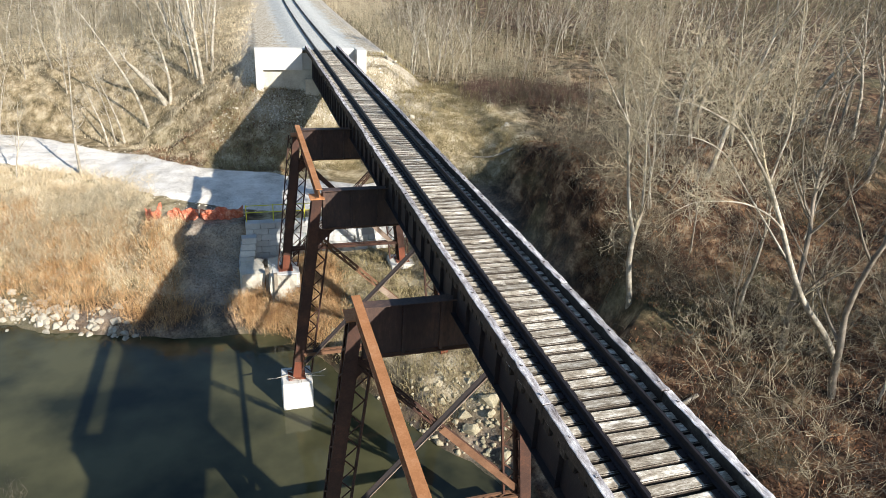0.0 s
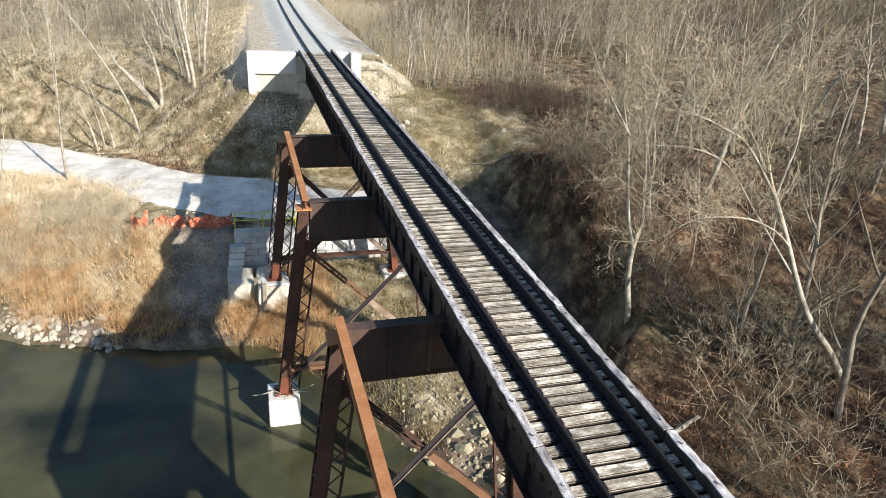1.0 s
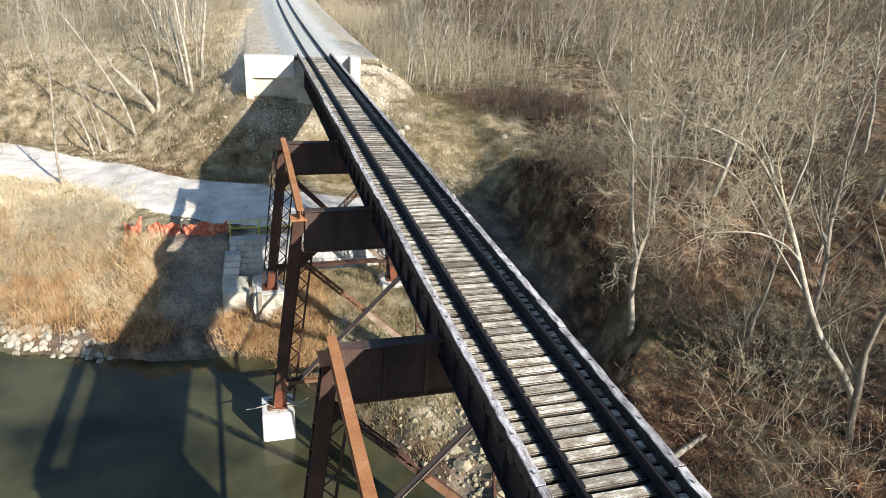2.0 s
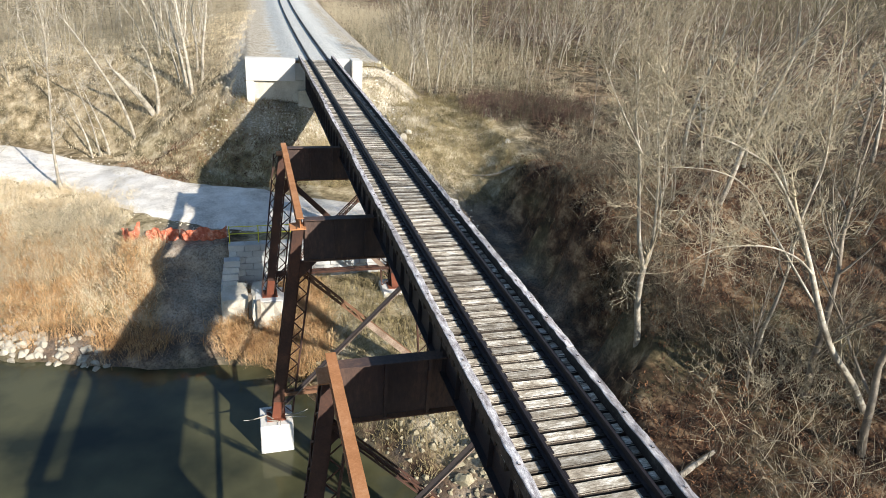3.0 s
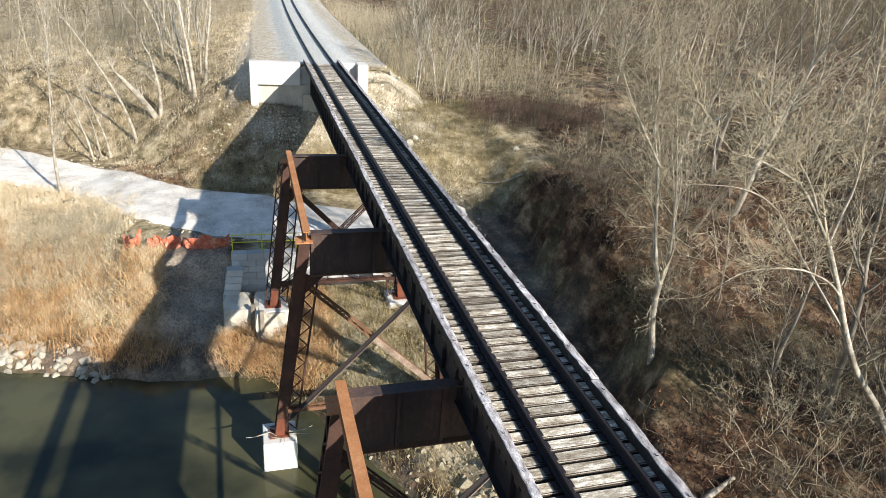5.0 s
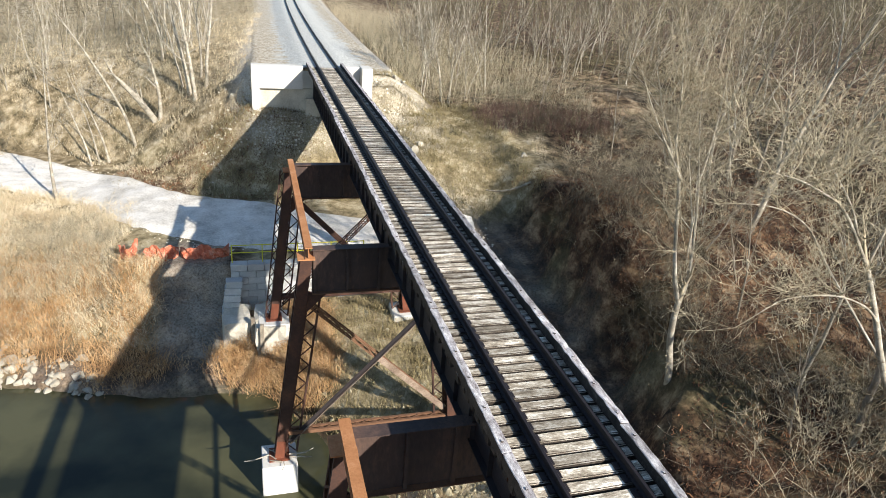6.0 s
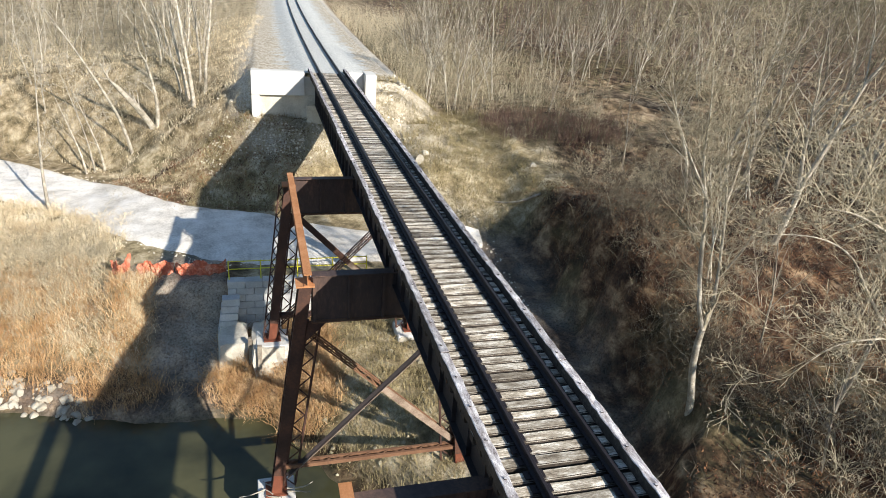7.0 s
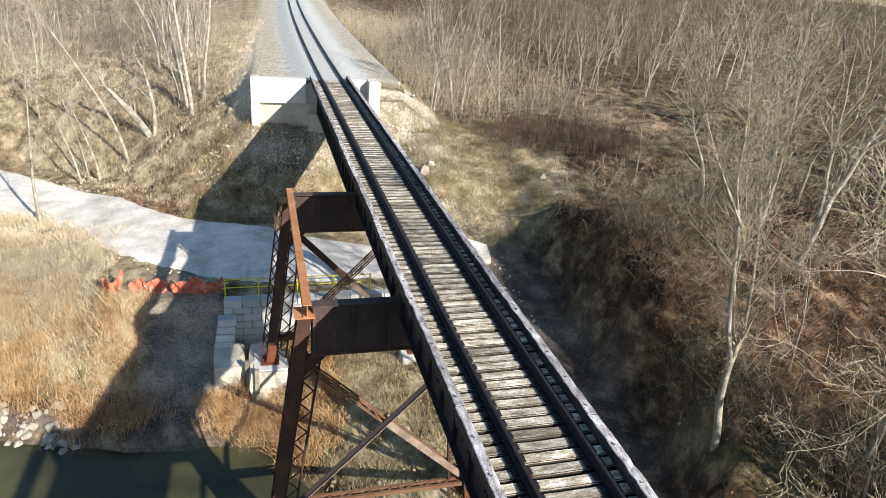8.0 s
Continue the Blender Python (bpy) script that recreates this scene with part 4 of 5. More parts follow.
def grow(rnd, start, way, length, radius, level, out, split=(7, 6, 5, 4), curl=0.12, shrink=0.55, thin=0.007):
    """Appends a branch and what grows from it to out[level]; every order turns up towards the light."""
    n = (10, 7, 5, 4, 3)[min(level, 4)]
    bend = curl * (1, 1.4, 1.6, 1.7, 1.7)[min(level, 4)]
    p, d = np.array(start, float), np.array(way, float)
    d /= np.linalg.norm(d)
    step = length / n
    spots = []
    for i in range(n):
        r0 = max(radius * (1 - 0.88 * i / n), thin)
        r1 = max(radius * (1 - 0.88 * (i + 1) / n), thin)
        q = p + d * step
        out[min(level, len(out) - 1)].append((*p, *q, r0, r1))
        spots.append((p, q, d, r1))
        p = q
        d = d + np.array([rnd.gauss(0, bend), rnd.gauss(0, bend), rnd.gauss(0, bend * 0.7) + (0.03, 0.08, 0.06, 0.03, 0.0)[min(level, 4)]])
        d /= np.linalg.norm(d)
    if level >= len(split):
        return
    for _ in range(split[level]):
        k = rnd.uniform(0.28 if level == 0 else 0.12, 1.0)
        a, b, dd, r = spots[min(int(k * n), n - 1)]
        side = np.cross(dd, [rnd.gauss(0, 1), rnd.gauss(0, 1), rnd.gauss(0, 1)])
        side /= np.linalg.norm(side) + 1e-9
        nd = dd * 0.8 + side * (rnd.uniform(0.35, 0.85) if level == 0 else rnd.uniform(0.5, 1.2)) + np.array([0, 0, 0.15 if level == 0 else 0.04])
        grow(rnd, a + (b - a) * rnd.random(), nd, length * shrink * rnd.uniform(0.6, 1.15) * (1.2 - 0.5 * k), max(r * 0.66, thin), level + 1, out, split, curl * 0.95, shrink, thin)


def tree_kind(seed, tall, radius, bark, twig, split, lean=0.08, stems=1, curl=0.14, shrink=0.55, thin=0.007):
    """Meshes of one kind of bare tree, standing at the origin: trunk, crown."""
    rnd = random.Random(seed)
    wood, bough, fine, hair = [], [], [], []
    for k in range(stems):
        a = rnd.uniform(0, 6.28)
        w = (math.cos(a) * lean * rnd.uniform(0.5, 1.6), math.sin(a) * lean * rnd.uniform(0.5, 1.6), 1)
        grow(rnd, (0.25 * math.cos(a) * (k > 0), 0.25 * math.sin(a) * (k > 0), -0.4), w, tall * rnd.uniform(0.8, 1.0), radius * (1 if k == 0 else 0.75), 0, [wood, bough, fine, hair], split=split, curl=curl, shrink=shrink, thin=thin)
    V, F = tubes(wood, 6 if radius > 0.03 else 4)
    V2, F2 = tubes(bough, 4 if radius > 0.03 else 3)
    trunk = quads("trunk", np.concatenate([V, V2]), np.concatenate([F, F2 + len(V)]), bark)
    return trunk, tube_mesh("crown", fine, twig, 3, hair)


def plant(kind, x, y, turn, size, label, category="tree", group="", sink=0.0, tilt=(0, 0), name="tree"):
    """One tree of a kind, its foot on the ground."""
    th = thing(name, (0, 0, 0), label, category, group)
    for nm, me in zip(("trunk", "crown") if name == "tree" else ("stem", "crown"), kind):
        ob = new(nm, me)
        ob.parent = th
        if nm != "trunk":
            tagged(ob, kind="stuff")
    th.matrix_basis = pose(x, y, float(height(x, y)) - sink, tilt[0], tilt[1], turn) @ Matrix.Scale(size, 4)
    return th


OLIVETWIG = material("olive tan brush", [(0.38, (0.045, 0.039, 0.022)), (0.5, (0.14, 0.122, 0.069)), (0.62, (0.33, 0.29, 0.175))], 0.35, 0.95, 0.1, vary=0.2)
MIDTWIG = material("grey tan twigs", [(0.36, (0.055, 0.046, 0.031)), (0.5, (0.145, 0.122, 0.083)), (0.64, (0.33, 0.285, 0.20))], 1.0, 0.95, 0.1, vary=0.2)
BIG = [tree_kind(100 + i, 13.5, 0.16, BARK if i % 2 else PALEBARK, TWIG if i % 2 else MIDTWIG, (10, 6, 5, 2), 0.10, 1, 0.09, 0.48, 0.009) for i in range(5)]
POLE = [tree_kind(200 + i, 11.0, 0.085, PALEBARK if i % 2 else BARK, TWIG if i % 3 else MIDTWIG, (9, 5, 5), 0.10, 1 + i % 2, 0.08, 0.40, 0.009) for i in range(6)]
WIDE = [tree_kind(150 + i, 13.5, 0.18, BARK, TWIG, (9, 5, 4), 0.10, 1, 0.09, 0.52, 0.020) for i in range(3)]
LIGHTPOLE = [tree_kind(220 + i, 11.0, 0.10, PALEBARK, PALETWIG, (8, 6, 5), 0.10, 1, 0.08, 0.38, 0.012) for i in range(5)]
BRUSH = [tree_kind(300 + i, 2.6, 0.020, TWIG, TWIG if i % 2 else PALETWIG, (4, 4, 3), 0.45, 5, 0.17, 0.55, 0.006) for i in range(4)]

ballast_bed()

# named trees beside the gully
plant(BIG[1], 16.0, 17.2, 200, 1.05, "thick grey trunk leaning over the leaf litter", group="bare trees", tilt=(4, 9))


def limb(rnd, points, r0, r1, many):
    """A smooth tapering limb with side branches: its segments, branches and twigs."""
    P = np.array(points, float)
    for _ in range(3):
        Q = np.empty((len(P) * 2 - 1, 3))
        Q[::2], Q[1::2] = P, (P[:-1] + P[1:]) / 2
        Q[1:-1] = (Q[:-2] + 2 * Q[1:-1] + Q[2:]) / 4
        P = Q
    n = len(P) - 1
    rad = np.linspace(r0, r1, n + 1)
    segs = [(*P[i], *P[i + 1], rad[i], rad[i + 1]) for i in range(n)]
    subs, fine = [], []
    for _ in range(many):
        i = rnd.randrange(n // 3, n)
        grow(rnd, P[i], tuple(P[i] - P[i - 1]) if rnd.random() < 0.3 else (rnd.gauss(0, 0.8), rnd.gauss(0, 0.8), rnd.uniform(0.3, 1.4)), rnd.uniform(1.2, 3.4), max(rad[i] * 0.4, 0.014), 1, [subs, subs, subs, fine], split=(5, 5, 4, 3), curl=0.10, thin=0.006)
    grow(rnd, P[-1], P[-1] - P[-3], 2.4, r1, 1, [subs, subs, subs, fine], split=(5, 5, 4, 3), curl=0.09, thin=0.006)
    return segs, subs, fine


def limbed_tree(seed, label, trunk, limbs, twig):
    """A tree of known limbs: trunk and limbs are (points, radius at foot, radius at tip, side branches)."""
    rnd = random.Random(seed)
    th = thing("tree", trunk[0][0], label, "tree", "bare trees")
    a = limb(rnd, *trunk)
    part("trunk", tube_mesh("trunk", a[0], PALEBARK, 9), None, th)
    grown = [limb(rnd, *l) for l in limbs]
    for l in grown:
        part("limb", tube_mesh("limb", l[0], PALEBARK, 6), None, th)
    grown.append(a)
    tagged(part("crown", tube_mesh("crown", sum((l[1] for l in grown), []), twig, 3, sum((l[2] for l in grown), [])), None, th), kind="stuff")


def curved_tree():
    """The white tree that leans far over towards the bridge."""
    limbed_tree(77, "leaning white-barked tree with long arching limbs",
                ([(18.4, 19.25, -7.9), (16.5, 19.06, -5.6), (15.0, 18.92, -4.4), (13.4, 18.8, -2.2), (12.4, 18.64, -0.6), (11.0, 18.5, 1.4)], 0.15, 0.08, 4),
                [([(11.0, 18.5, 1.4), (10.26, 18.3, 2.1), (9.2, 18.1, 3.17), (8.46, 17.9, 3.68), (7.6, 17.7, 4.05), (6.5, 17.5, 4.5), (5.7, 17.3, 4.65)], 0.058, 0.012, 19),
                 ([(11.0, 18.5, 1.45), (11.05, 18.46, 2.38), (11.17, 18.42, 3.1), (11.1, 18.38, 3.64), (10.86, 18.34, 4.64), (10.66, 18.3, 5.5), (10.3, 18.3, 7.2)], 0.05, 0.012, 17),
                 ([(9.84, 18.2, 2.6), (9.64, 18.3, 3.1), (9.33, 18.4, 3.6), (8.67, 18.5, 4.3), (8.0, 18.6, 5.0)], 0.042, 0.010, 12),
                 ([(13.4, 18.8, -2.2), (12.3, 20.6, 0.06), (11.6, 20.64, 0.84), (10.77, 20.48, 1.74), (9.76, 20.3, 2.37), (8.46, 20.16, 2.8), (6.9, 20.0, 2.9)], 0.045, 0.010, 13),
                 ([(12.4, 18.64, -0.6), (11.0, 18.0, 0.35), (10.1, 17.76, 0.77), (9.06, 17.5, 1.2), (7.6, 17.3, 1.37), (6.6, 17.0, 1.48), (5.8, 16.8, 1.2)], 0.042, 0.010, 18)], PALETWIG)


def slim_tree():
    """The pale tree with a crooked foot that forks low on the gully's edge."""
    limbed_tree(41, "pale forked bare tree with a crooked foot on the gully's edge",
                ([(11.6, 25.95, -9.1), (11.4, 25.85, -7.05), (10.95, 25.8, -5.75), (10.82, 25.75, -4.19), (10.84, 25.7, -3.67)], 0.16, 0.12, 0),
                [([(10.84, 25.7, -3.67), (10.35, 25.67, -2.66), (9.82, 25.63, -0.39), (9.5, 25.6, 1.68), (8.84, 25.57, 3.03), (8.78, 25.53, 4.47), (8.32, 25.5, 6.45)], 0.10, 0.015, 34),
                 ([(10.84, 25.7, -3.67), (11.1, 25.78, -3.03), (11.1, 25.87, -1.92), (10.91, 25.95, -0.17), (10.68, 26.03, 1.47), (10.3, 26.1, 2.83), (9.9, 26.2, 5.2)], 0.085, 0.015, 30),
                 ([(9.45, 25.5, 1.72), (8.34, 25.33, 3.11), (7.39, 25.17, 4.38), (6.58, 25.0, 5.71)], 0.05, 0.010, 14),
                 ([(10.64, 26.0, 1.49), (10.95, 26.17, 3.0), (11.07, 26.33, 4.65), (11.08, 26.5, 6.22)], 0.05, 0.010, 18)], PALETWIG)


slim_tree()
curved_tree()

rnd = random.Random(9)
taken = [(11.5, 25.9), (15.9, 17.2), (18.1, 19.2)]


def free(x, y, gap):
    return all((x - a) ** 2 + (y - b) ** 2 > gap * gap for a, b in taken)


def scatter(n, box_of, gap, kinds, sizes, labels, group, cat="tree", ok=lambda x, y: True, name="tree", lean=6):
    done = tries = 0
    while done < n and tries < n * 40:
        tries += 1
        x, y = rnd.uniform(box_of[0], box_of[1]), rnd.uniform(box_of[2], box_of[3])
        if not ok(x, y) or not free(x, y, gap):
            continue
        taken.append((x, y))
        k = rnd.randrange(len(kinds))
        plant(kinds[k], x, y, rnd.uniform(0, 360), rnd.uniform(*sizes), labels[k % len(labels)], cat, group, 0.1, (rnd.gauss(0, lean), rnd.gauss(0, lean)), name)
        done += 1


# woods right of the gully, then the far side of the clearing
scatter(32, (13.5, 46, -14, 46), 2.2, BIG, (0.75, 1.1), ["pale bare tree with fine twigs in leaf litter", "grey bare tree with fine twigs in leaf litter"], "bare trees", ok=lambda x, y: x > 15 + 0.1 * abs(y - 25) and (y < 38 or x > 19))
scatter(44, (14, 50, -24, 22), 1.6, POLE, (0.7, 1.15), ["thin grey bare tree in dense woods"], "saplings")
scatter(30, (13.2, 36, 8, 46), 1.3, POLE, (0.4, 0.85), ["thin pale sapling among dead brush", "thin grey sapling among dead brush"], "saplings")
scatter(72, (6.5, 44, 58, 96), 1.5, POLE, (0.7, 1.1), ["slender bare tree behind the clearing", "slender grey bare tree behind the clearing"], "saplings", ok=lambda x, y: x > 8 + 0.12 * (y - 60) and not (20 < x < 34 and y < 70))
scatter(7, (24, 60, 60, 90), 3.0, BIG, (0.8, 1.1), ["tall bare tree beyond the clearing"], "bare trees", ok=lambda x, y: x > 38 or y > 75)
plant(BIG[3], 28.5, 45.5, 30, 1.15, "tall dark-trunked bare tree beside the clearing", group="bare trees")
plant(POLE[0], 20.1, 48.2, 80, 0.75, "thin dark sapling standing alone in the clearing", group="saplings")
plant(POLE[2], 23.3, 65.3, 10, 0.8, "thin dark sapling standing alone in the clearing", group="saplings")
# the thick of the woods, whose shade falls towards the gully
scatter(46, (24, 66, -26, 20), 2.2, WIDE, (1.0, 1.35), ["tall bare tree with a wide crown in dense woods"], "bare trees", ok=lambda x, y: x > 24 + 0.3 * (20 - y) * (y < 8))
scatter(16, (30, 60, 20, 46), 2.4, BIG, (0.9, 1.2), ["tall bare tree with a wide crown in dense woods"], "bare trees")
# left of the railway bank, beyond the road
scatter(64, (-40, -8.5, 61, 100), 1.3, LIGHTPOLE, (0.55, 1.0), ["thin pale bare tree beside the railway bank", "thin bare tree beside the railway bank"], "saplings", ok=lambda x, y: y > 62.5 - 0.35 * (x + 18) and x < -8.5 - 0.05 * (y - 60) and not (x > -21 and y < 75))
scatter(2, (-26, -21.5, 53.2, 54.4), 1.0, LIGHTPOLE, (0.6, 0.8), ["thin pale tree on the road's edge"], "saplings", lean=9)
scatter(7, (-36, -24, 48, 53), 1.8, LIGHTPOLE, (0.5, 0.75), ["thin pale tree by the river meadow"], "saplings", lean=9)


def pale_tree(points, r0, r1, many, label):
    rnd = random.Random(int(abs(points[0][0]) * 100))
    x, y, z = points[0]
    th = thing("tree", (x, y, z), label, "tree", "saplings")
    a = limb(rnd, points, r0, r1, many)
    part("trunk", tube_mesh("trunk", a[0], PALEBARK, 7), None, th)
    tagged(part("crown", tube_mesh("crown", a[1], PALEBARK, 3, a[2]), None, th), kind="stuff")


pale_tree([(-15.2, 63.8, -8.1), (-15.7, 63.8, -5.2), (-17.2, 63.8, -2.0), (-18.8, 63.9, 0.9), (-20.2, 64.0, 3.2)], 0.15, 0.03, 8, "pale bare tree leaning far over the brush")
pale_tree([(-13.6, 65.1, -6.2), (-14.2, 65.1, -5.1), (-15.0, 65.1, -4.0), (-16.0, 65.1, -2.8)], 0.30, 0.19, 3, "broken thick pale trunk leaning in the brush")
pale_tree([(-13.3, 64.9, -6.1), (-13.1, 64.9, -4.2), (-13.3, 64.9, -2.6), (-13.6, 64.9, -1.1)], 0.18, 0.08, 3, "broken upright pale trunk beside a leaning one")
pale_tree([(-10.3, 64.3, -4.2), (-10.4, 64.3, -1.6), (-10.9, 64.4, 2.0), (-11.3, 64.6, 7.5)], 0.19, 0.05, 12, "pale trunk in a clump beside the railway bank")
pale_tree([(-9.4, 65.3, -3.3), (-9.3, 65.3, -0.6), (-8.6, 65.4, 3.0), (-8.4, 65.6, 7.0)], 0.16, 0.05, 12, "pale trunk in a clump beside the railway bank")
pale_tree([(-10.8, 65.7, -4.1), (-11.0, 65.7, -1.4), (-11.8, 65.8, 2.0), (-12.4, 65.9, 7.0)], 0.21, 0.05, 12, "pale trunk in a clump beside the railway bank")
pale_tree([(-18.5, 62.6, -9.4), (-18.7, 62.6, -7.6), (-19.1, 62.6, -6.2), (-19.9, 62.7, -3.4)], 0.10, 0.02, 5, "thin pale tree on the road's edge")
pale_tree([(-17.3, 63.3, -9.3), (-17.5, 63.3, -7.4), (-18.1, 63.4, -5.4), (-18.9, 63.4, -2.8)], 0.12, 0.02, 5, "thin pale tree on the road's edge")
pale_tree([(-18.0, 63.1, -9.4), (-18.2, 63.1, -7.0), (-18.7, 63.1, -4.5), (-19.4, 63.1, -1.8)], 0.09, 0.02, 5, "thin pale tree on the road's edge")
pale_tree([(-19.2, 54.3, -9.4), (-19.3, 54.3, -6.4), (-19.0, 54.4, -3.2), (-18.6, 54.4, 1.4)], 0.13, 0.02, 10, "slender pale tree on the near edge of the road")
scatter(14, (-14.5, -9.8, 66, 84), 0.9, LIGHTPOLE, (0.95, 1.25), ["pale trunk in a clump beside the railway bank"], "saplings", lean=7)
# low brush
scatter(34, (9, 30, 8, 46), 0.9, BRUSH, (0.8, 1.5), ["tangle of dry bare brush"], "brush", "shrub", name="shrub", ok=lambda x, y: x > 12.2 or y < 22)
scatter(20, (9, 34, 48, 66), 1.2, BRUSH, (0.6, 1.1), ["tangle of dry bare brush"], "brush", "shrub", name="shrub")
scatter(20, (-30, -8, 56, 84), 1.1, BRUSH, (0.5, 0.9), ["tangle of dry bare brush"], "brush", "shrub", name="shrub", ok=lambda x, y: y > 61 - 0.45 * (x + 16))
scatter(24, (-27, -13, 39, 50), 1.0, [BRUSH[0], BRUSH[2]], (0.35, 0.7), ["grey dead bush on the river bank"], "brush", "shrub", name="shrub")


def stems(r, P, tall, lean, bend, radius, parts=4, droop=0.0):
    """Bent stems from feet P (x, y, z): their segments and the points along them."""
    n = len(P)
    a = r.uniform(0, 2 * np.pi, n)
    d = np.c_[np.cos(a) * lean, np.sin(a) * lean, np.ones(n)] * np.ones((n, 1))
    d[:, :2] *= r.uniform(0.2, 1.5, (n, 1))
    p, out = P.copy(), []
    for k in range(parts):
        d /= np.linalg.norm(d, axis=1)[:, None]
        q = p + d * (tall / parts)[:, None]
        out.append(np.c_[p, q, radius * (1 - 0.8 * k / parts), radius * (1 - 0.8 * (k + 1) / parts)])
        p = q
        d = d + r.normal(0, bend, (n, 3))
        d[:, 2] -= droop
    return out


def thicket(name, places, tall, lean, bend, radius, per, mat, label, seed, twig=0.4, category="brush", levels=1, droop=0.0, parts=4):
    """A tangle of thin stems with side shoots, one mesh."""
    r = np.random.default_rng(seed)
    P = np.asarray(places, float)
    x, y, k = P[:, 0], P[:, 1], P[:, 2]
    base = np.c_[x, y, height(x, y) - 0.05]
    segs = stems(r, base, tall * k, lean, bend, radius * k, parts, droop)
    allsegs, last = list(segs), segs
    for lev in range(levels):
        fresh = []
        for _ in range(per):
            pick = np.stack(last)[r.integers(1 if lev == 0 else 0, len(last), len(last[0])), np.arange(len(last[0]))]
            f = r.uniform(0, 1, (len(pick), 1))
            at = pick[:, :3] + (pick[:, 3:6] - pick[:, :3]) * f
            sub = stems(r, at, tall * twig ** (lev + 1) * r.uniform(0.4, 1.2, len(at)) * np.resize(k, len(at)), 0.95, 0.32, pick[:, 7] * 0.7 + 0.002, 3, droop)
            fresh.append(sub)
            allsegs += sub
        last = [np.concatenate([f[i] for f in fresh]) for i in range(3)]
    V, F = tubes(np.concatenate(allsegs), 2)
    return tagged(new(name, quads(name, V, F, mat)), label, category, kind="stuff")


def far_woods():
    """Distant bare woods, too many to count."""
    r = np.random.default_rng(55)
    for name, side, n in (("far_woods", 1, 1100), ("far_woods", -1, 1000)):
        y = 84 + 330 * r.random(n) ** 1.6
        bend = 0.00022 * (y - 56) ** 2
        x = np.where(side > 0, r.uniform(13 + 0.05 * (y - 60) + bend, 70 + y * 0.9), -r.uniform(12.5 - 0.6 * bend, 50 + y * 0.8))
        k = r.uniform(0.6, 1.1, n)
        P = np.c_[x, y, k]
        near = y < 170
        thicket(name, P[near], 12.5, 0.12, 0.11, 0.065, 9, OLIVETWIG if side > 0 else MIDTWIG, "distant bare winter woods", 60 + side, 0.27, "woods", 2)
        thicket(name, P[~near], 12.5, 0.12, 0.07, 0.14, 13, OLIVETWIG if side > 0 else MIDTWIG, "distant bare winter woods", 63 + side, 0.30, "woods", 1)


far_woods()


def blades(name, places, mat, tall, label, spread=0.25, wide=0.02, per=7, seed=1, flat=0.5):
    """Tufts of dry blades, each a bent sliver."""
    r = np.random.default_rng(seed)
    P = np.repeat(np.array(places, float), per, 0)
    n = len(P)
    P[:, :2] += r.normal(0, spread, (n, 2))
    z = height(P[:, 0], P[:, 1]) - 0.03
    h = tall * r.uniform(0.4, 1.15, n) * P[:, 2]
    a = r.uniform(0, 2 * np.pi, n)
    lean = r.uniform(0.1, 1.0, n) * flat * 2 * h
    ux, uy = np.cos(a), np.sin(a)
    b = r.uniform(0, 2 * np.pi, n)
    wx, wy = np.cos(b) * wide, np.sin(b) * wide
    base = np.c_[P[:, 0], P[:, 1], z]
    midp = base + np.c_[ux * lean * 0.35, uy * lean * 0.35, h * 0.6]
    tip = base + np.c_[ux * lean, uy * lean, h * (1 - 0.25 * flat)]
    w = np.c_[wx, wy, np.zeros(n)]
    V = np.stack([base - w, base + w, midp + w * 0.8, midp - w * 0.8, tip], 1).reshape(-1, 3)
    k = np.arange(n) * 5
    F = np.c_[k, k + 1, k + 2, k + 3].tolist() + np.c_[k + 3, k + 2, k + 4].tolist()
    me = bpy.data.meshes.new(name)
    me.from_pydata(V.tolist(), [], F)
    me.materials.append(mat)
    return tagged(new(name, me), label, "dry grass", kind="stuff")


r = np.random.default_rng(5)


def spots(n, x0, x1, y0, y1, ok):
    p = np.c_[r.uniform(x0, x1, n), r.uniform(y0, y1, n), r.uniform(0.6, 1.3, n)]
    return p[ok(p[:, 0], p[:, 1])]


WOODPALE = material("weathered fallen twigs", [(0.38, (0.085, 0.07, 0.048)), (0.5, (0.215, 0.18, 0.125)), (0.62, (0.50, 0.44, 0.325))], 0.6, 0.95, 0.1)
WOODTWIG = material("mixed dark and pale twigs", [(0.42, (0.026, 0.019, 0.014)), (0.52, (0.10, 0.08, 0.056)), (0.62, (0.44, 0.385, 0.29))], 0.5, 0.95, 0.1)
RUSTWEED = material("rusty dead weeds", [(0.36, (0.20, 0.105, 0.045)), (0.5, (0.51, 0.305, 0.14)), (0.62, (0.78, 0.57, 0.33))], 1.1, 0.95, 0.1)
OLIVE = material("olive dry grass", [(0.34, (0.13, 0.105, 0.052)), (0.5, (0.29, 0.235, 0.12)), (0.66, (0.50, 0.42, 0.235))], 0.6, 0.95, 0.1)
REDBRUSH = material("reddish brown dead stems", [(0.3, (0.10, 0.06, 0.045)), (0.6, (0.19, 0.12, 0.09)), (0.8, (0.30, 0.20, 0.14))], 0.6, 0.95, 0.1)
LEAF = material("fallen brown leaves", [(0.37, (0.026, 0.016, 0.011)), (0.49, (0.12, 0.058, 0.031)), (0.62, (0.40, 0.205, 0.10))], 0.7, 0.9, 0.1)
